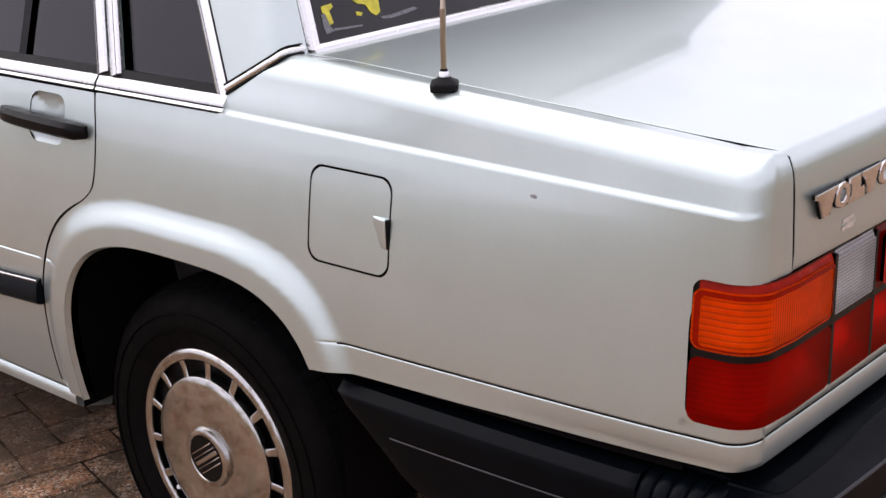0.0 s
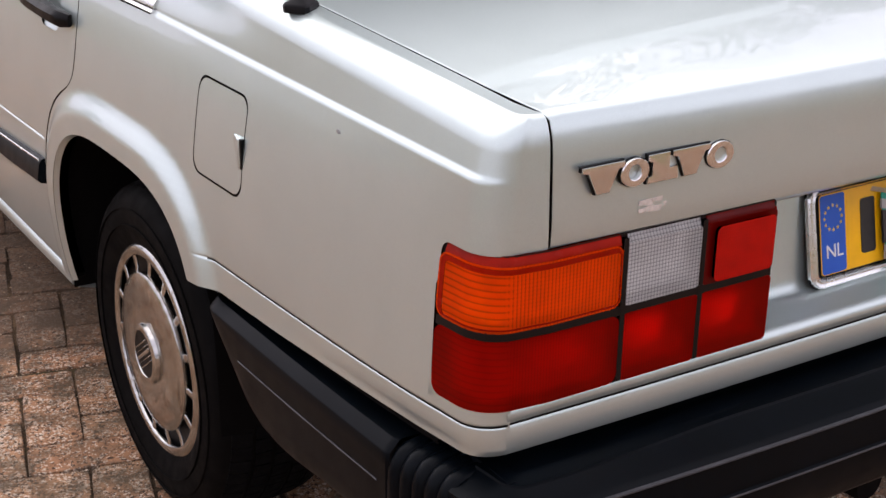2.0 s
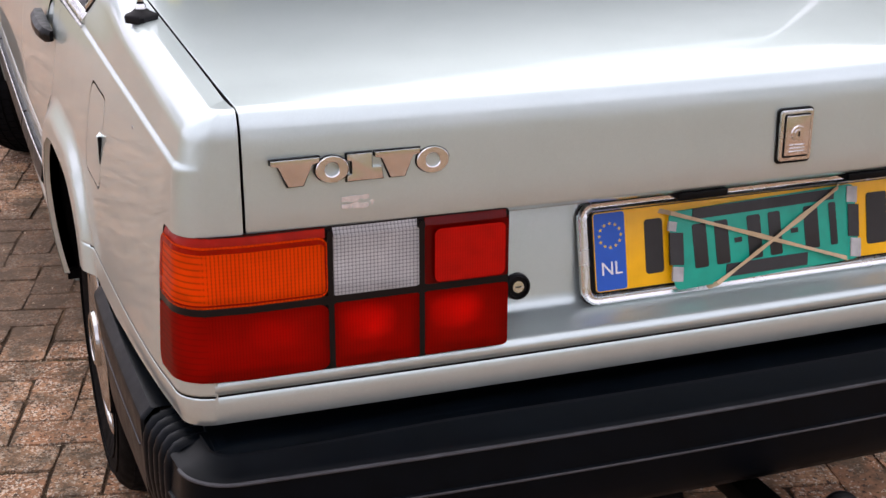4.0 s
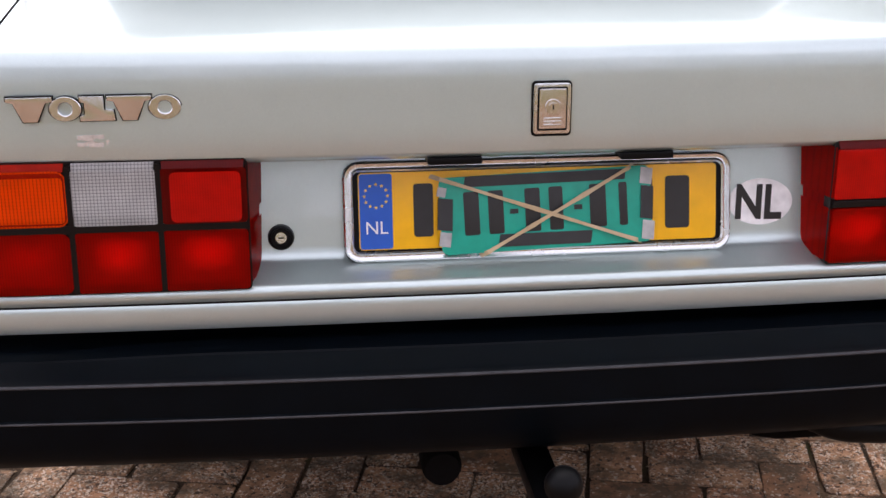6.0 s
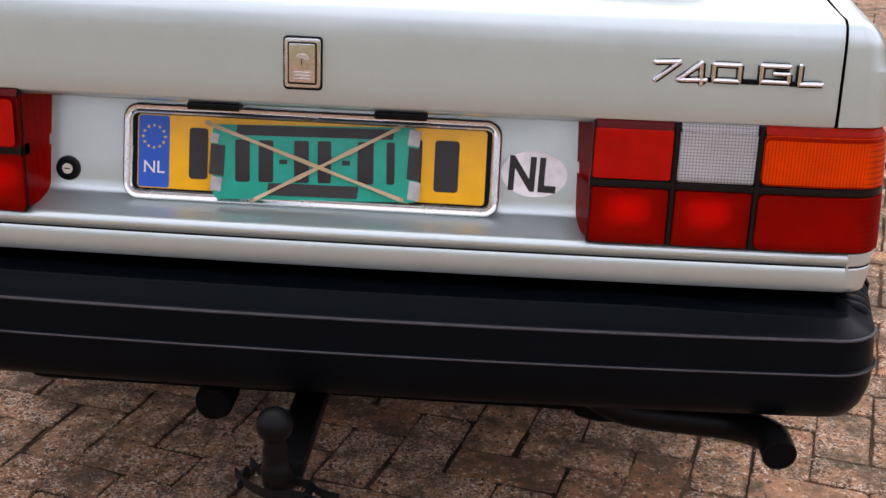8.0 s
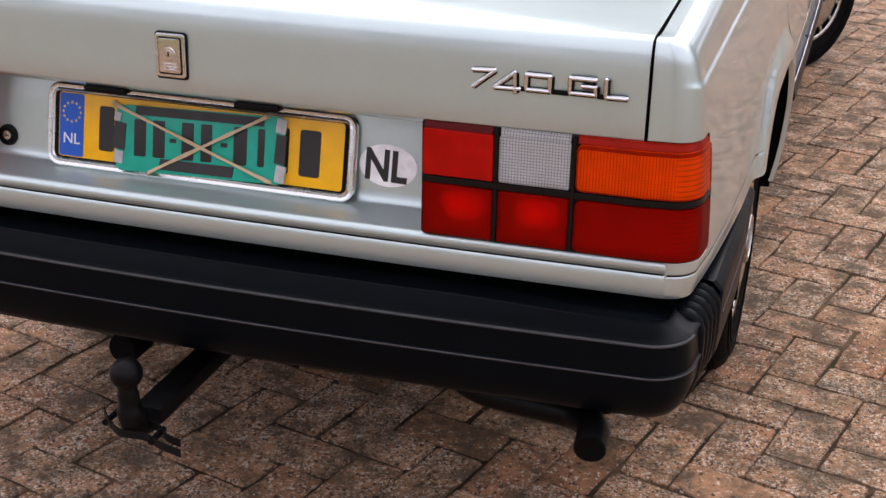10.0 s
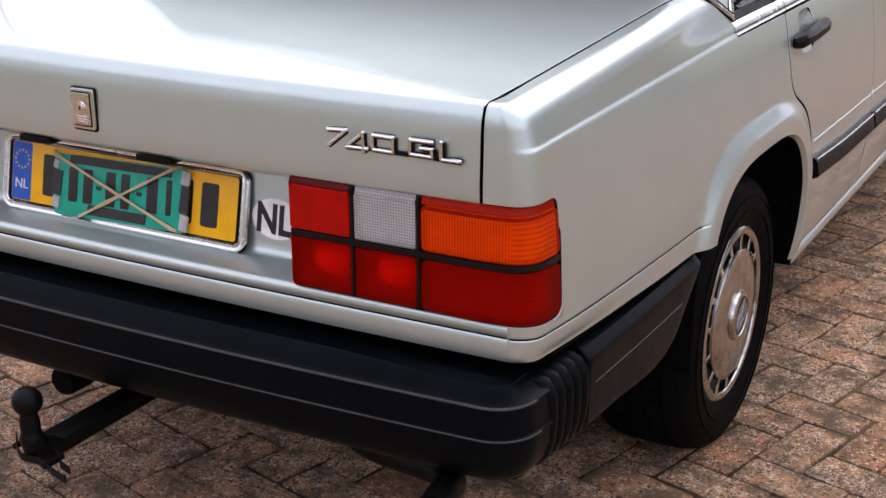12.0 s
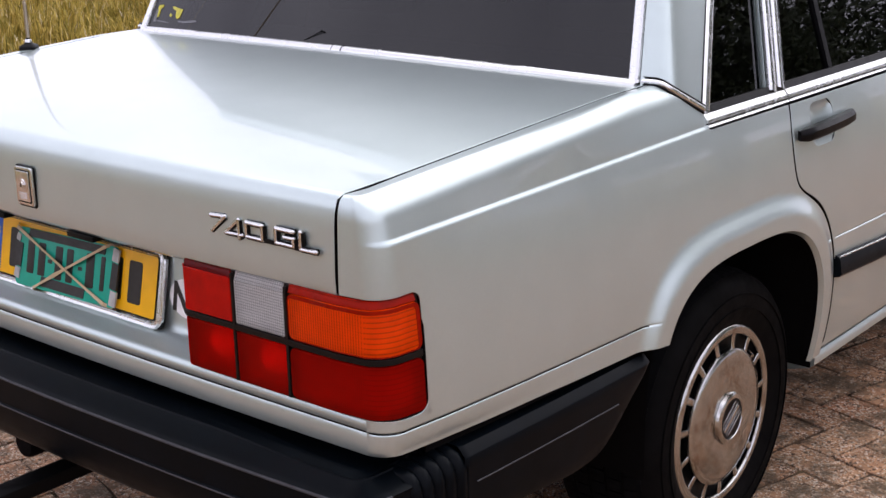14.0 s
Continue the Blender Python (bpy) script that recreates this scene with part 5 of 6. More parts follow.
def make_badges(car):
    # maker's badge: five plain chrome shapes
    m = on_lid(-0.6035, 0.9195)
    for kind, x0, x1 in (("wedge", -0.1115, -0.0525), ("oval", -0.0575, -0.0165), ("block", -0.0185, 0.0265), ("wedge", 0.0165, 0.0735), ("oval", 0.0695, 0.1115)):
        cx, w, h = (x0 + x1) / 2, (x1 - x0) / 2, 0.0165
        if kind == "oval":
            ring = [(math.cos(t), math.sin(t)) for t in np.linspace(0, 2 * math.pi, 37)[:-1]]
            for name, mat, k, d, lift in (("badge_backing", BLACK, 1.07, 0.0, 0.0035), ("badge_shape", BADGE, 1.0, 0.001, 0.0065)):
                prof = [(k, 0.0), (k, lift - d), (k - d * 60, lift), (0.45 + d * 40, lift), (0.45 - 20 * d, lift - d), (0.42, 0.0)]
                rings = [[m @ Vector((cx + w * r * c, h * (1 - 0.55 * (1 - r)) / 1 * c2 if r > 0.6 else h * r * 1.2 * c2, z)) for r, z in prof] for c, c2 in ring]
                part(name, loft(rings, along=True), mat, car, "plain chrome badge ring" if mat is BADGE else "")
            continue
        if kind == "wedge":
            pts = [(x0, h), (x0, h - 0.006), (x0 + w * 0.30, h - 0.008), (cx - 0.009, -h), (cx + 0.009, -h), (x1 - w * 0.30, h - 0.008), (x1, h - 0.006), (x1, h)]
        else:
            pts = [(x0, -h), (x1, -h), (x1 - 0.002, -h * 0.1), (x1 - 0.014, -h * 0.1), (x1 - 0.014, h), (x0, h), (x0, h - 0.007), (x0 + 0.006, h - 0.009), (x0 + 0.006, -h + 0.009), (x0, -h + 0.007)]
        part("badge_backing", slab([(x + (0.0013 if x > cx else -0.0013), y * 1.08) for x, y in pts], 0.0035, m), BLACK, car)
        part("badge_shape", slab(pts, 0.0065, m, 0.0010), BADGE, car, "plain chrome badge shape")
    # model mark drawn with thin double strokes
    m = on_lid(0.602, 0.9185)
    glyphs = (
        [(-0.1135, 0.0120), (-0.0800, 0.0140), (-0.1125, -0.0130)],
        [(-0.0420, -0.0100), (-0.0810, -0.0110), (-0.0500, 0.0135), (-0.0485, -0.0165)],
        [(-0.0325, -0.0095), (-0.0325, 0.0125), (0.0030, 0.0125), (0.0030, -0.0095), (-0.0325, -0.0095)],
        [(0.0700, 0.0140), (0.0325, 0.0140), (0.0325, -0.0080), (0.0700, -0.0080), (0.0700, 0.0035), (0.0500, 0.0035)],
        [(0.0850, 0.0160), (0.0850, -0.0095), (0.1160, -0.0090)],
    )
    for flat in glyphs:
        pts = [(px, py, 0.004) for px, py in flat]
        bm = bmesh.new()
        for a, b in zip(pts, pts[1:]):
            add(bm, tube([m @ Vector(a), m @ Vector(b)], 0.0034, 8))
        for p in pts:
            bmesh.ops.create_uvsphere(bm, u_segments=8, v_segments=6, radius=0.0034, matrix=Matrix.Translation(m @ Vector(p)))
        part("model_mark", bm, BADGE, car, "chrome model mark")
        bm = bmesh.new()
        for a, b in zip(pts, pts[1:]):
            add(bm, tube([m @ Vector((a[0] + 0.0006, a[1] - 0.0008, 0.0012)), m @ Vector((b[0] + 0.0006, b[1] - 0.0008, 0.0012))], 0.0054, 6))
        part("mark_backing", bm, BLACK, car)
    for x0, x1 in ((-0.041, -0.034), (0.005, 0.031), (0.072, 0.084)):
        part("mark_bridge", box((x1 - x0, 0.0075, 0.003), (0, 0, 0), 0.001), BLACK, car).matrix_basis = m @ Matrix.Translation(((x0 + x1) / 2, -0.0100, 0.003))
    # pale trace of a removed sticker
    m = on_lid(-0.598, 0.8755)
    rnd = random.Random(8)
    for x, y, w, h in ((-0.021, 0.004, 0.020, 0.007), (-0.004, 0.005, 0.016, 0.006), (-0.024, -0.005, 0.014, 0.006), (-0.007, -0.005, 0.020, 0.007), (0.012, -0.003, 0.014, 0.005), (0.030, 0.003, 0.013, 0.010), (0.041, 0.000, 0.007, 0.013)):
        poly = [(x + dx * w * 0.5 + rnd.uniform(-0.0012, 0.0012), y + dy * h * 0.5 + rnd.uniform(-0.0012, 0.0012)) for dx, dy in ((-1, -1), (-0.2, -0.9), (0.4, -1.1), (1, -0.9), (1.05, 0.1), (0.95, 1), (0.2, 0.9), (-0.5, 1.1), (-1, 1), (-0.9, 0.1))]
        part("sticker_trace", slab(poly, 0.0003, m), RESIDUE, car, "pale scrap of a removed sticker")
    # rust that has run out beside the lamp
    rust = worn("rust_stain", (0.22, 0.09, 0.03), 0.8, vary=0.4, scale=200.0).m
    for x, y, z, r in ((-0.400, 0.0478, 0.6752, 0.004), (-0.394, 0.049, 0.6768, 0.0028), (-0.404, 0.044, 0.6738, 0.0024)):
        bm = bmesh.new()
        bmesh.ops.create_uvsphere(bm, u_segments=10, v_segments=6, radius=r, matrix=Matrix.Translation((x, y, z)) @ Matrix.Diagonal((1.6, 1, 0.5, 1)))
        part("rust_spot", bm, rust, car, "brown rust spot beside the lamp")
    # a small dent in the wing, its highlight put in as a grey spot
    p = body_side(np.array([0.33]), np.array([0.906]))[0]
    bm = bmesh.new()
    bmesh.ops.create_uvsphere(bm, u_segments=12, v_segments=8, radius=0.006, matrix=Matrix.Translation((-float(p[0]), 0.33, 0.906)) @ Matrix.Diagonal((0.12, 1, 0.55, 1)))
    part("dent_spot", bm, DENT, car, "grey spot drawn as a small dent")
    # boot lock
    m = on_lid(0.0, 0.9065)
    lock = part("boot_lock", slab(round_rect(-0.0275, -0.0385, 0.0275, 0.0375, 0.006), 0.0030, m), BLACK, car, "chrome boot lock in a black surround")
    bm = slab(round_rect(-0.0255, -0.0345, 0.0255, 0.0355, 0.005), 0.0075, m, 0.002)
    part("lock_frame", bm, CHROME, lock, "chrome frame")
    part("lock_recess", slab(round_rect(-0.0205, -0.0295, 0.0205, 0.0305, 0.003), 0.0079, m), BLACK, lock)
    part("lock_plate", slab(round_rect(-0.0185, -0.0265, 0.0185, 0.0285, 0.002), 0.0105, m, 0.001), BADGE, lock)
    part("lock_barrel", lathe([(0.0, 0.0135), (0.006, 0.0135), (0.0065, 0.012), (0.010, 0.012), (0.011, 0.010)], 32, m @ Matrix.Translation((0, 0.004, 0))), BADGE, lock)
    part("key_slot", box((0.0016, 0.007, 0.001), (0, 0, 0), 0), BLACK, lock).matrix_basis = m @ Matrix.Translation((0, 0.004, 0.0138))
    for z in (-0.012, -0.0165, -0.021):
        part("lock_rib", box((0.024, 0.0022, 0.0015), (0, 0, 0), 0.0005, 1), CHROME, lock).matrix_basis = m @ Matrix.Translation((0, z, 0.0108))


# the plate's plane: leaning, with its z axis backwards
PLATE = Matrix.Translation((0.0008, 0.0530, 0.7462)) @ Matrix.Rotation(radians(78.2), 4, "X")


def make_plates(car):
    m = PLATE
    outer, inner = round_rect(-0.281, -0.071, 0.281, 0.069, 0.018), round_rect(-0.264, -0.0555, 0.264, 0.0565, 0.012)
    holder = part("plate_holder", slab(outer, 0.004, m), BLACK, car, "chrome number plate holder")
    bm = bmesh.new()
    path = [(x, y) for x, y in round_rect(-0.274, -0.064, 0.274, 0.063, 0.016, 6)]
    rings = []
    for i, (x, y) in enumerate(path):
        xa, ya = path[i - 1]
        xb, yb = path[(i + 1) % len(path)]
        d = Vector((xb - xa, yb - ya)).normalized()
        n = Vector((d.y, -d.x))
        rings.append([m @ Vector((x + n.x * o, y + n.y * o, h)) for o, h in ((0.008, 0.002), (0.0075, 0.007), (0.005, 0.0095), (0.001, 0.0075), (-0.001, 0.0075), (-0.004, 0.0095), (-0.0065, 0.007), (-0.007, 0.002))])
    bm.free()
    part("holder_frame", loft(rings, along=True), CHROME, holder, "chrome frame")
    part("plate", slab(round_rect(-0.26, -0.055, 0.26, 0.055, 0.006), 0.0062, m, 0.0008), YELLOW, holder, "yellow number plate")
    part("plate_edge", slab(round_rect(-0.2605, -0.0555, 0.2605, 0.0555, 0.006), 0.0058, m), INK, holder)
    part("blue_band", slab(round_rect(-0.2585, -0.0535, -0.212, 0.0535, 0.004), 0.0068, m), BLUE, holder, "blue country band")
    writing("NL", 0.026, m @ Matrix.Translation((-0.235, -0.024, 0.0072)), WHITE, holder)
    for k in range(12):
        a = 2 * math.pi * k / 12
        star = []
        for j in range(10):
            r = 0.0028 if j % 2 == 0 else 0.0012
            b = math.pi / 2 + j * math.pi / 5
            star.append((-0.235 + 0.0165 * math.sin(a) + r * math.cos(b), 0.022 + 0.0165 * math.cos(a) + r * math.sin(b)))
        part("star", slab(star, 0.0074, m), STAR, holder)
    # what is left to see of the yellow plate's characters, as plain bars
    for x, w in ((-0.168, 0.028), (0.202, 0.036), (0.150, 0.030)):
        part("plain_bar", slab(round_rect(x - w / 2, -0.038, x + w / 2, 0.038, 0.005), 0.0072, m), INK, holder, "dark plain bar")
    # plate lamps under the lid's edge
    for x in (-0.130, 0.138):
        part("plate_lamp", box((0.075, 0.05, 0.010), (x, 0.012, 0.8345), 0.002), BLACK, car, "black number plate lamp")
    # round lock beside the lamp
    k = Matrix.Translation((-0.369, 0.0560, 0.7115)) @ Matrix.Rotation(radians(82.5), 4, "X")
    lock = part("round_lock", lathe([(0.0, 0.004), (0.0135, 0.004), (0.0145, 0.007), (0.0175, 0.006), (0.019, 0.0), (0.019, -0.01)], 40, k), BLACK, car, "black round lock")
    part("lock_face", lathe([(0.0, 0.0062), (0.008, 0.0062), (0.0085, 0.004)], 32, k), BADGE, lock)
    part("key_slot", box((0.008, 0.0018, 0.001), (0, 0, 0), 0), BLACK, lock).matrix_basis = k @ Matrix.Translation((0, 0, 0.0064))
    # oval country sticker
    s = Matrix.Translation((0.3325, 0.0588, 0.7395)) @ Matrix.Rotation(radians(0.9), 4, "Z") @ Matrix.Rotation(radians(82.3), 4, "X") @ Matrix.Rotation(radians(-2), 4, "Z")
    oval = part("country_sticker", slab([(0.049 * math.cos(a), 0.0345 * math.sin(a)) for a in np.linspace(0, 2 * math.pi, 49)[:-1]], 0.0008, s), STICKER, car, "worn silver oval country sticker")
    writing("NL", 0.066, s @ Matrix.Translation((-0.004, -0.003, 0.0012)) @ Matrix.Diagonal((0.86, 1.06, 1, 1)), INK, oval, bold=0.0020)


def make_trade_plate():
    """The loose green plate tied over the yellow one."""
    m = PLATE @ Matrix.Translation((0.008, -0.004, 0.013)) @ Matrix.Rotation(radians(1.9), 4, "Z") @ Matrix.Rotation(radians(-2.0), 4, "X")
    plate = thing("trade_plate", "dented green number plate tied over the yellow plate", "number plate")
    part("plate", slab(round_rect(-0.153, -0.056, 0.153, 0.054, 0.010), 0.002, m, 0.0006), GREEN, plate)
    for x, z, w in ((-0.108, 0, 0.022), (-0.073, 0, 0.022), (-0.020, 0, 0.022), (0.014, 0, 0.020), (0.075, 0, 0.024), (0.112, 0, 0.012)):
        part("plain_bar", slab(round_rect(x - w / 2, -0.030, x + w / 2, 0.032, 0.003), 0.0029, m, 0.0004), INK, plate, "dark plain bar")
    for x in (-0.047, 0.046):
        part("plain_dash", slab(round_rect(x - 0.006, -0.003, x + 0.006, 0.004, 0.001), 0.0029, m), INK, plate)
    for x0, y0, x1, y1, mat in ((-0.118, 0.036, 0.118, 0.054, TAPE), (-0.072, -0.052, 0.065, -0.031, TAPE), (-0.158, -0.022, -0.134, 0.026, TAPE), (0.136, -0.024, 0.157, 0.026, TAPE),
                                (-0.157, -0.045, -0.138, -0.022, SILVER_TAPE), (-0.157, 0.026, -0.142, 0.042, SILVER_TAPE), (0.137, -0.054, 0.157, -0.024, SILVER_TAPE), (0.137, 0.026, 0.157, 0.052, SILVER_TAPE)):
        e = 0.003
        poly = [(x0, y0 + e), (x1 - e, y0), (x1, y1 - e), (x0 + e, y1)]
        part("tape", slab(poly, 0.0038, m), mat, plate, "strip of black tape" if mat is TAPE else "strip of grey tape")

    def band(a, b, twist):
        bd = thing("rubber_band", "tan rubber band stretched across the green plate", "rubber band", "bands round the plate")
        rings = []
        for i in range(25):
            t = i / 24
            x, y = a[0] + (b[0] - a[0]) * t, a[1] + (b[1] - a[1]) * t
            d = Vector((b[0] - a[0], b[1] - a[1])).normalized()
            n = Vector((-d.y, d.x))
            w = 0.0034 * (1 - 0.35 * abs(math.sin(math.pi * 2 * t * twist)))
            dip = 0.0012 * math.cos(math.pi * 2 * t * twist)
            h = 0.0062 + 0.0022 * math.sin(math.pi * t)
            if i in (0, 24):
                h = -0.006
            rings.append([m @ Vector((x + n.x * o, y + n.y * o, h + hh)) for o, hh in ((-w, -0.0006 + dip), (w, -0.0006 - dip), (w, 0.0008 - dip), (-w, 0.0008 + dip))])
        part("strap", loft(rings, closed=True), BAND, bd)

    band((-0.165, 0.058), (0.139, -0.056), 1.0)
    band((0.131, 0.057), (-0.098, -0.060), 1.5)


def make_towbar(car):
    bar = part("tow_arm", box((0.05, 0.30, 0.030), (0, -0.02, 0.345), 0.006), BLACK, car, "black steel tow arm")
    neck = [(0, -0.165, 0.335), (-0.004, -0.20, 0.345), (-0.007, -0.21, 0.375), (-0.008, -0.21, 0.42)]
    part("tow_neck", tube(smooth_path(neck, 6), [0.022] * 9 + [0.021] * 4 + [0.0175] * 4 + [0.0155] * 2, 16), BLACK, bar)
    bm = bmesh.new()
    bmesh.ops.create_uvsphere(bm, u_segments=28, v_segments=18, radius=0.0262, matrix=Matrix.Translation((-0.008, -0.21, 0.440)))
    part("tow_ball", bm, BLACK, bar, "black tow ball")
    for pts in (((-0.070, -0.186, 0.350), (-0.040, -0.215, 0.344), (-0.012, -0.228, 0.342), (0.022, -0.224, 0.341), (0.060, -0.236, 0.338), (0.098, -0.244, 0.336)),
                ((-0.055, -0.152, 0.350), (-0.025, -0.180, 0.345), (0.008, -0.188, 0.344), (0.034, -0.194, 0.342), (0.060, -0.214, 0.340), (0.085, -0.220, 0.338))):
        rings = [[(x, y - 0.0016, z - 0.008), (x, y + 0.0016, z - 0.008), (x, y + 0.0016, z + 0.005), (x, y - 0.0016, z + 0.005)] for x, y, z in smooth_path(list(pts), 6)]
        part("clamp_plate", loft(rings, closed=True), RUBBER, bar, "thin dark steel clamp strip")
    for x, y in ((-0.058, -0.185), (0.040, -0.214)):
        part("clamp_bolt", tube([(x, y - 0.020, 0.338), (x, y + 0.024, 0.338)], 0.006, 6), BLACK, bar)
    part("tow_socket", lathe([(0.0, 0.03), (0.026, 0.03), (0.030, 0.02), (0.030, -0.03), (0.0, -0.03)], 24, Matrix.Translation((-0.144, 0.03, 0.357)) @ Matrix.Rotation(radians(90), 4, "X")), DARK, car, "black tow socket")
    part("cross_tube", tube([(-0.45, 0.10, 0.45), (0.45, 0.10, 0.45)], 0.03, 10), BLACK, car)
    part("muffler", lathe([(0.0, -0.155), (0.05, -0.150), (0.078, -0.125), (0.085, -0.09), (0.085, 0.09), (0.078, 0.125), (0.05, 0.150), (0.0, 0.155)], 24, Matrix.Translation((0.56, 0.29, 0.318)) @ Matrix.Rotation(radians(90), 4, "Y")), DARK, car, "dark exhaust muffler")
    pipe = smooth_path([(0.39, 0.11, 0.43), (0.44, 0.08, 0.385), (0.51, 0.065, 0.359), (0.60, 0.060, 0.354), (0.66, 0.045, 0.357), (0.695, 0.0, 0.370), (0.709, -0.045, 0.380), (0.712, -0.084, 0.375)], 7)
    ex = part("exhaust_pipe", tube(pipe, 0.0255, 20), BLACK, car, "black bent exhaust tail pipe")
    tip = Vector(pipe[-1])
    d = (Vector(pipe[-1]) - Vector(pipe[-2])).normalized()
    part("pipe_mouth", lathe([(0.0, 0.001), (0.0215, 0.001)], 24, Matrix.Translation(tip) @ d.to_track_quat("Z", "Y").to_matrix().to_4x4()), DARK, ex)


def make_antenna(car):
    at = Matrix.Translation((-0.777, 0.52, 1.022)) @ Matrix.Rotation(radians(38), 4, "Z")
    rings = [[(sx * w, sy * w, z) for sx, sy in ((-1, -0.75), (-0.75, -1), (0.75, -1), (1, -0.75), (1, 0.75), (0.75, 1), (-0.75, 1), (-1, 0.75))] for w, z in ((0.0190, -0.006), (0.0200, 0.003), (0.0180, 0.0065), (0.0100, 0.0110), (0.0080, 0.0140))]
    bm = loft([[tuple(at @ Vector(p)) for p in ring] for ring in rings], closed=True)
    a = part("antenna", bm, RUBBER, car, "black square antenna foot with a bronze rod")
    part("antenna_collar", lathe([(0.0082, 0.012), (0.0078, 0.019), (0.0056, 0.022), (0.0056, 0.012)], 16, at), CHROME, a, "bright collar")
    part("antenna_cap", lathe([(0.0072, 0.0185), (0.0058, 0.022), (0.0046, 0.025), (0.0, 0.025)], 16, at), RUBBER, a)
    part("antenna_rod", tube([(-0.777, 0.52, 1.040), (-0.7765, 0.52, 1.09), (-0.7755, 0.5197, 1.130), (-0.7755, 0.5197, 1.131), (-0.768, 0.518, 1.32), (-0.758, 0.515, 1.60)], [0.0046, 0.0045, 0.0044, 0.0035, 0.0032, 0.0022], 10), BRONZE, a, "bronze-tinted steel antenna rod")
    # yellow sticker inside the rear window and the short aerial stub on it
    for x0, t0, w, h, mat in ((-0.60, 0.20, 0.10, 0.17, STAR), (-0.615, 0.10, 0.04, 0.12, STICKER)):
        poly = [(x0, t0), (x0 + w, t0 + 0.02), (x0 + w * 0.95, t0 + h), (x0 + 0.01, t0 + h * 0.9)]
        sheet("window_sticker", poly, lambda x, t: rear_glass(x, t) + [0, 0.004, 0], 0.02, mat, car, "torn yellow window sticker", rim=0.0005)
    p, q = rear_glass(np.array([-0.100]), np.array([0.012]))[0], rear_glass(np.array([-0.050]), np.array([0.075]))[0]
    stub = part("washer_stub", tube([tuple(p), tuple(q + [0, -0.004, 0.002])], 0.0012, 6), BLACK, car, "thin black stub on the rear window")
    bm = bmesh.new()
    bmesh.ops.create_uvsphere(bm, u_segments=10, v_segments=8, radius=0.003, matrix=Matrix.Translation(tuple(q + [0, -0.004, 0.002])))
    part("stub_tip", bm, BLACK, stub)


def make_car():
    car = thing("car", "silver four-door saloon parked on brick paving", "car")
    for sx in (1, -1):
        make_quarter(car, sx)
        make_lamp(car, sx)
        make_doors(car, sx)
        make_liner(car, sx)
        make_side_windows(car, sx)
    make_lid(car)
    make_tail_panel(car)
    make_bumper(car)
    make_greenhouse(car)
    make_interior(car)
    make_front(car)
    make_badges(car)
    make_plates(car)
    make_towbar(car)
    make_antenna(car)
    for y, x, z, steer in ((1.050, 0.822, 0.304, 0), (3.822, 0.822, 0.304, -32)):
        for sx in (1, -1):
            make_wheel(car, (sx * x, y, z), sx, steer)
    return car


# ---- ground ----
def make_ground():
    g = Nodes("meadow", (0.12, 0.11, 0.04), 0.95, spec=0.2)
    n = g.noise(2.5, 6.0)
    g.to("Base Color", g.mix(g.ramp(g.noise(40.0, 5.0), [(0.35, grey3(0)), (0.65, grey3(1))]), g.ramp(n, [(0.35, (0.10, 0.10, 0.03)), (0.65, (0.24, 0.19, 0.07))]), (0.20, 0.16, 0.07)))
    g.bump(g.noise(60.0, 5.0), 0.8, 0.02)
    bm = bmesh.new()
    bmesh.ops.create_grid(bm, x_segments=8, y_segments=8, size=400)
    bmesh.ops.translate(bm, vec=(0, 0, -0.03), verts=bm.verts)
    tagged(part("ground", bm, g.m, None), "dry grass and earth round the paving", "ground", kind="structure")
    bed = box((9.96, 13.26, 0.06), (0.3, 2.95, -0.0337), 0.0)
    return tagged(part("pavement", bed, JOINT, None, smooth=False), "reddish brown paving bricks laid in herringbone", "pavement", kind="structure")


def make_grass():
    """Dry rough grass beyond the paving."""
    rnd = random.Random(11)
    n = Nodes("dry_grass", (0.2, 0.17, 0.05), 0.8, spec=0.2)
    isl = n.t.nodes.new("ShaderNodeNewGeometry")
    n.to("Base Color", n.ramp(isl.outputs["Random Per Island"], [(0.0, (0.12, 0.105, 0.018)), (0.3, (0.25, 0.195, 0.030)), (0.65, (0.42, 0.30, 0.055)), (0.93, (0.52, 0.38, 0.11)), (1.0, (0.78, 0.68, 0.50))]))
    verts, faces = [], []
    for k in range(2600):
        cx, cy = rnd.uniform(-12.0, -5.6), rnd.uniform(2.6, 8.6)
        tall = rnd.uniform(0.06, 0.22)
        for blade in range(14):
            a = rnd.uniform(0, 6.28)
            lean = rnd.uniform(0.1, 0.9) * tall
            x, y, h = cx + rnd.gauss(0, 0.04), cy + rnd.gauss(0, 0.04), tall * rnd.uniform(0.6, 1.2)
            w = rnd.uniform(0.003, 0.007)
            dx, dy = math.cos(a), math.sin(a)
            base = len(verts)
            verts += [(x - dy * w, y + dx * w, -0.03), (x + dy * w, y - dx * w, -0.03), (x + dx * lean * 0.4 + dy * w * 0.7, y + dy * lean * 0.4 - dx * w * 0.7, h * 0.6), (x + dx * lean * 0.4 - dy * w * 0.7, y + dy * lean * 0.4 + dx * w * 0.7, h * 0.6), (x + dx * lean, y + dy * lean, h)]
            faces += [(base, base + 1, base + 2, base + 3), (base + 3, base + 2, base + 4)]
    mesh = bpy.data.meshes.new("grass")
    mesh.from_pydata(verts, [], faces)
    return tagged(link("grass", mesh, n.m, None), "dry yellow-green rough grass beside the paving", "grass", kind="stuff")


BW, TURN, ORIGIN = 0.1143, radians(-14.2), Vector((-0.5273, 0.4168))


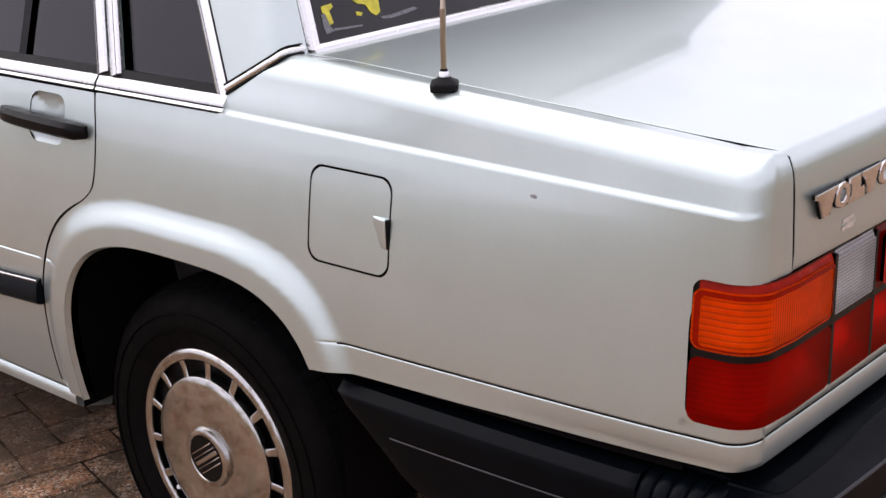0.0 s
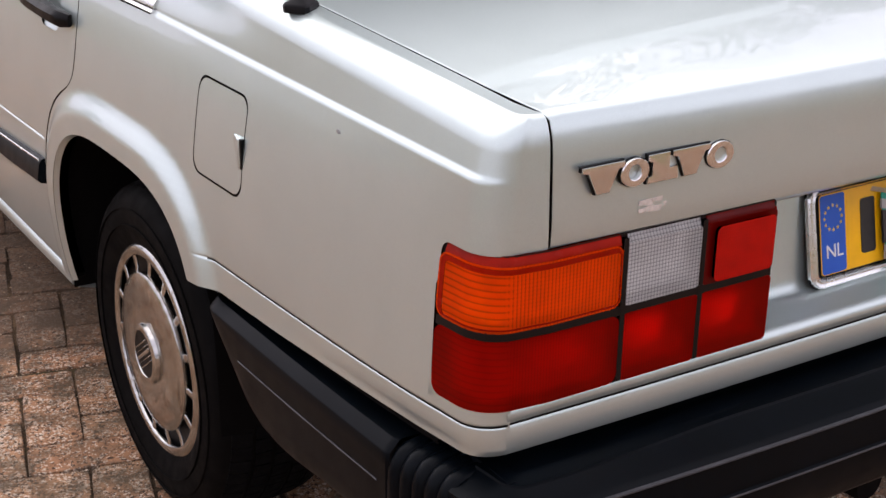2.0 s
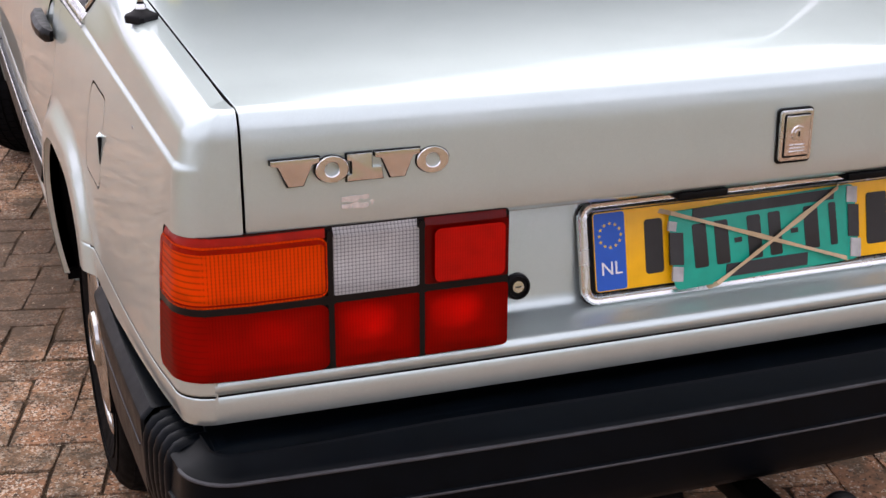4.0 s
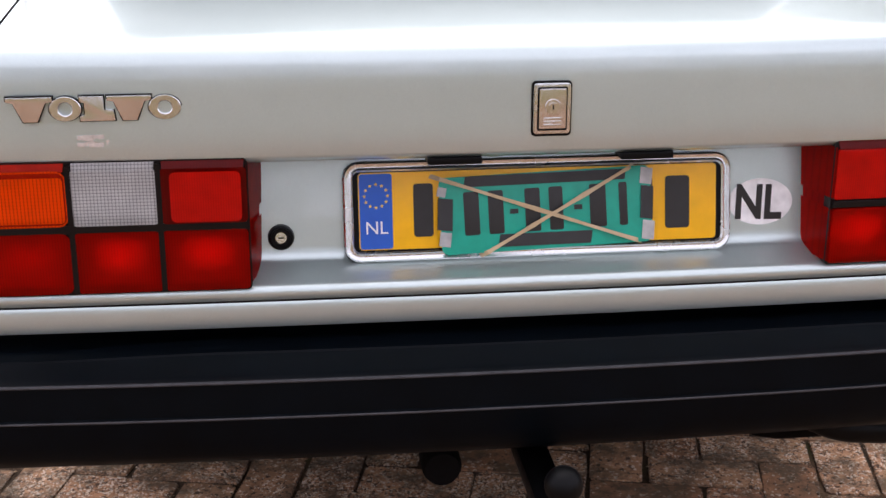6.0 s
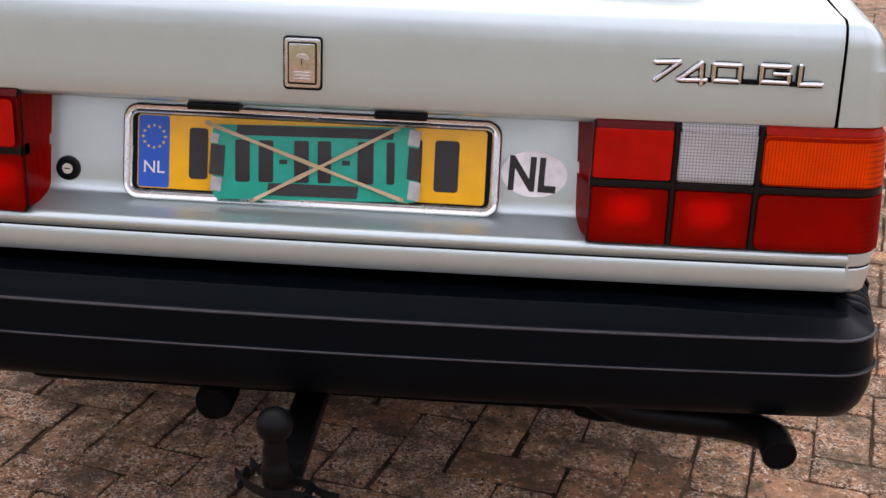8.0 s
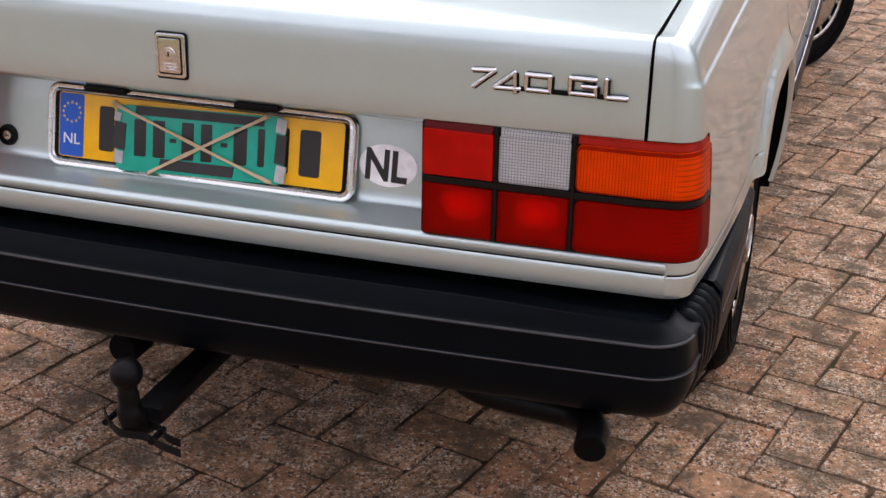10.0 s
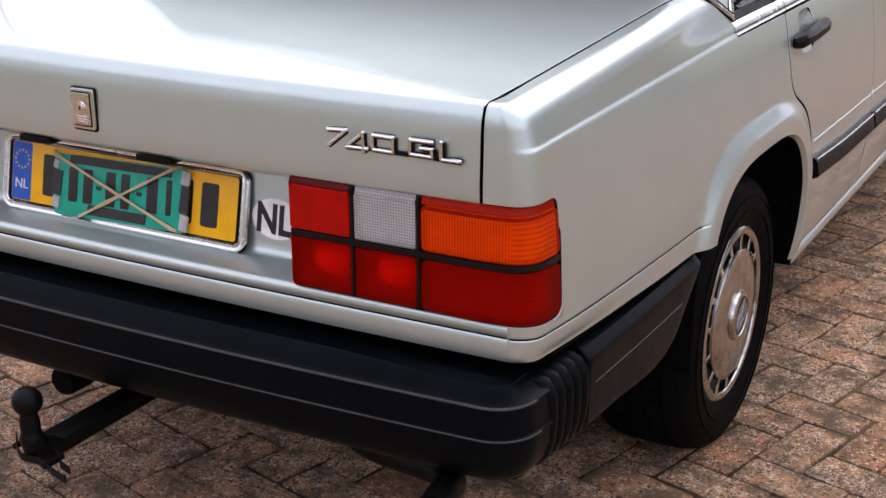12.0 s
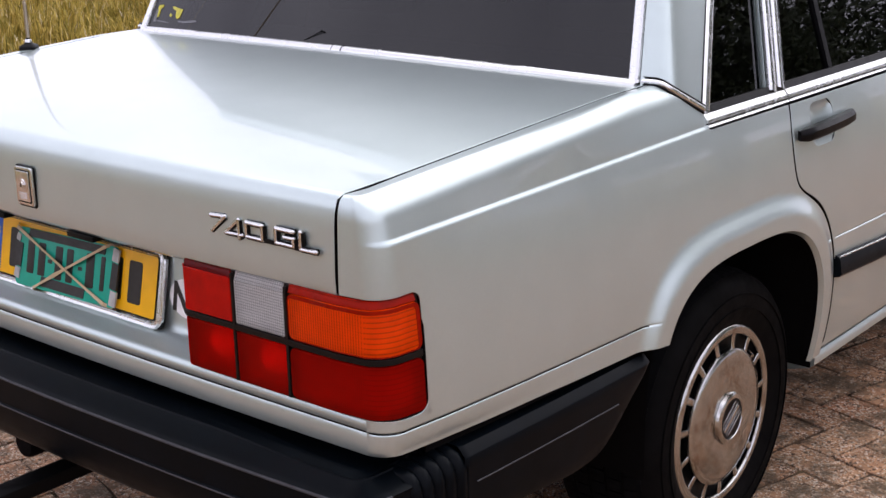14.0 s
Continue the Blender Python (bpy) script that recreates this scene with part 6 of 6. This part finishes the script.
def brick_mesh(length, width, seed):
    """A worn brick: an uneven rounded outline with a chamfered upper edge."""
    rnd = random.Random(seed)
    x, y = length / 2 - 0.0004, width / 2 - 0.0004
    outline = [(-x + 0.007, -y), (-x * 0.35, -y), (x * 0.3, -y), (x - 0.008, -y), (x, -y + 0.007), (x, y - 0.008), (x - 0.006, y), (x * 0.4, y), (-x * 0.3, y), (-x + 0.008, y), (-x, y - 0.007), (-x, -y + 0.008)]
    bm = bmesh.new()
    rim = bm.verts.layers.float.new("rim")
    low, top, mid = [], [], []
    for px, py in outline:
        px, py = px + rnd.uniform(-0.0032, 0.0010) * (1 if px > 0 else -1), py + rnd.uniform(-0.0032, 0.0010) * (1 if py > 0 else -1)
        k = rnd.uniform(0.0012, 0.0036)
        low.append(bm.verts.new((px, py, -0.0062)))
        top.append(bm.verts.new((px - math.copysign(k, px) * (abs(px) > x * 0.6), py - math.copysign(k, py) * (abs(py) > y * 0.6), rnd.uniform(-0.0007, 0.0003))))
        mid.append(bm.verts.new((px - math.copysign(0.017, px) * (abs(px) > x * 0.6), py - math.copysign(0.015, py) * (abs(py) > y * 0.6), 0.0004)))
    for v in low + top:
        v[rim] = 1.0
    for i in range(12):
        bm.faces.new((top[i], top[(i + 1) % 12], mid[(i + 1) % 12], mid[i]))
    for i in range(12):
        bm.faces.new((low[i], low[(i + 1) % 12], top[(i + 1) % 12], top[i]))
    bm.faces.new(mid)
    return bm


def make_bricks(pavement):
    variants = []
    for i in range(12):
        bm = brick_mesh(2 * BW, BW, i)
        mesh = bpy.data.meshes.new("brick")
        bm.to_mesh(mesh)
        bm.free()
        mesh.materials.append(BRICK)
        variants.append(mesh)
    rnd = random.Random(5)
    co, si = math.cos(TURN), math.sin(TURN)
    spots = []
    for i in range(-60, 60):
        for j in range(-50, 110):
            k = (i - j) % 4
            if k == 0:
                c, a = ((i + 1) * BW, (j + 0.5) * BW), 0.0
            elif k == 3:
                c, a = ((i + 0.5) * BW, (j + 1) * BW), math.pi / 2
            else:
                continue
            x, y = ORIGIN.x + c[0] * co - c[1] * si, ORIGIN.y + c[0] * si + c[1] * co
            if -4.6 < x < 5.2 and -3.6 < y < 9.5:
                spots.append((x, y, a + TURN))
    near = sorted(range(len(spots)), key=lambda n: min(abs(spots[n][0] - 1.15) + 0.6 * abs(spots[n][1] - 1.2), abs(spots[n][0] - 0.15) * 0.6 + abs(spots[n][1] - 0.25), abs(spots[n][0] + 1.0) + 0.7 * abs(spots[n][1] - 1.6)))
    close = set(near[:300])
    verts, faces, rims = [], [], []
    tmpl = []
    for m in variants:
        tmpl.append((np.array([v.co[:] for v in m.vertices]), [tuple(p.vertices) for p in m.polygons], [a.value for a in m.attributes["rim"].data]))
    for n, (x, y, a) in enumerate(spots):
        tilt = (rnd.uniform(-0.3, 0.3), rnd.uniform(-0.3, 0.3))
        m = pose(x + rnd.uniform(-0.0028, 0.0028), y + rnd.uniform(-0.0028, 0.0028), rnd.uniform(-0.0018, 0.0014), tilt[0], tilt[1], math.degrees(a) + rnd.gauss(0, 0.9) + (180 if rnd.random() < 0.5 else 0))
        v = rnd.randrange(12)
        if n in close:
            ob = new("brick", variants[v])
            ob.parent = pavement
            ob.matrix_basis = m
        else:
            p, f, w = tmpl[v]
            rims += w
            r = np.array(m.to_3x3())
            base = len(verts)
            verts += (p @ r.T + np.array(m.translation)).tolist()
            faces += [tuple(q + base for q in face) for face in f]
    mesh = bpy.data.meshes.new("bricks_beyond")
    mesh.from_pydata(verts, [], faces)
    mesh.attributes.new("rim", "FLOAT", "POINT").data.foreach_set("value", rims)
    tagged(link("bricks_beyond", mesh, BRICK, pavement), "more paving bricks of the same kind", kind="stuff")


def make_grit():
    """Crumbs of soil, stone and dry leaf that lie on the paving and in its joints."""
    rnd = random.Random(23)
    n = Nodes("grit", (0.3, 0.22, 0.15), 0.9, spec=0.2)
    isl = n.t.nodes.new("ShaderNodeNewGeometry")
    n.to("Base Color", n.ramp(isl.outputs["Random Per Island"], [(0.0, (0.035, 0.024, 0.014)), (0.35, (0.10, 0.065, 0.036)), (0.5, (0.26, 0.17, 0.10)), (0.75, (0.52, 0.39, 0.26)), (1.0, (0.76, 0.63, 0.47))]))
    verts, faces = [], []
    heaps = [(rnd.uniform(-3.2, 3.6), rnd.uniform(-1.2, 4.5), rnd.uniform(0.06, 0.30)) for _ in range(320)]
    for k in range(30000):
        if rnd.random() < 0.65:
            cx, cy, far = rnd.choice(heaps)
            x, y = rnd.gauss(cx, far), rnd.gauss(cy, far)
        else:
            x, y = rnd.uniform(-3.4, 3.8), rnd.uniform(-2.6, 4.8)
        r = 0.0008 + 0.0022 * rnd.random() ** 3
        a = rnd.uniform(0, 6.28)
        long, flat = r * rnd.uniform(1.0, 2.2), r * rnd.uniform(0.35, 0.8)
        dx, dy = math.cos(a), math.sin(a)
        base = len(verts)
        verts += [(x + dx * long, y + dy * long, 0), (x - dy * r, y + dx * r, 0.0003), (x - dx * long, y - dy * long, 0), (x + dy * r, y - dx * r, 0.0002), (x + dx * r * 0.3, y + dy * r * 0.3, 0.0006 + flat)]
        faces += [(base + i, base + (i + 1) % 4, base + 4) for i in range(4)]
    mesh = bpy.data.meshes.new("grit")
    mesh.from_pydata(verts, [], faces)
    return tagged(link("grit", mesh, n.m, None), "pale grit and crumbs of soil on the paving", "grit", kind="stuff")


LEAF = worn("leaf_green", (0.045, 0.062, 0.022), 0.6, vary=0.35, scale=3.0, bump=0).m
BARK = worn("bark", (0.09, 0.065, 0.045), 0.9, vary=0.3, scale=12.0).m


def make_tree(seed):
    rnd = random.Random(seed)
    tree = thing("tree", "leafy green tree out of view, for reflections and to screen the sky", "tree", "trees round the yard")
    h = rnd.uniform(7.0, 9.0)
    bm = tube([(0, 0, -0.1), (0.05, 0.03, h * 0.3), (0.0, 0.1, h * 0.6), (0.1, 0, h * 0.85)], [0.22, 0.17, 0.11, 0.04], 10)
    for k in range(9):
        a, z = rnd.uniform(0, 6.28), rnd.uniform(0.25, 0.65) * h
        r = rnd.uniform(1.4, 2.6)
        add(bm, tube([(0, 0.05, z), (r * 0.5 * math.cos(a), r * 0.5 * math.sin(a), z + 0.7), (r * math.cos(a), r * math.sin(a), z + 1.5)], [0.08, 0.05, 0.02], 6))
    part("trunk", bm, BARK, tree)
    verts, faces = [], []
    for c in range(100):
        a, u = rnd.uniform(0, 6.28), rnd.uniform(-1, 1)
        r = 0.55 + 0.45 * rnd.random()
        cx, cy, cz = 2.6 * r * math.cos(a) * math.sqrt(1 - u * u), 2.6 * r * math.sin(a) * math.sqrt(1 - u * u), h * 0.55 + u * r * h * 0.42
        for leaf in range(330):
            p = Vector((cx + rnd.gauss(0, 0.3), cy + rnd.gauss(0, 0.3), cz + rnd.gauss(0, 0.24)))
            d = Vector((rnd.gauss(0, 1), rnd.gauss(0, 1), rnd.gauss(0, 0.6))).normalized() * 0.05
            n = d.orthogonal().normalized() * 0.03
            base = len(verts)
            verts += [tuple(p - d), tuple(p + n), tuple(p + d), tuple(p - n)]
            faces.append((base, base + 1, base + 2, base + 3))
    mesh = bpy.data.meshes.new("crown")
    mesh.from_pydata(verts, [], faces)
    link("crown", mesh, LEAF, tree)
    return tree


make_car()
make_trade_plate()
PAVEMENT = make_ground()
make_bricks(PAVEMENT)
make_grass()
make_grit()
# unseen trees: front ones for reflections, the others added to block low sky
first = make_tree(3)
for k, (deg, far) in enumerate(((27, 17), (34, 14), (41, 14), (48, 16), (55, 22), (62, 40), (70, 47), (79, 45), (92, 40), (106, 36), (121, 34), (134, 31), (146, 30), (158, 29), (170, 29), (182, 29), (194, 29), (206, 29), (218, 30), (231, 30), (246, 32), (263, 38), (281, 38), (296, 48), (311, 56), (325, 56), (338, 50), (351, 46))):
    a = radians(deg)
    at = pose(far * math.sin(a), 1.0 + far * math.cos(a), 0, 0, 0, 47 * k)
    if k == 0:
        first.matrix_basis = at
    else:
        copy_thing(first, at)
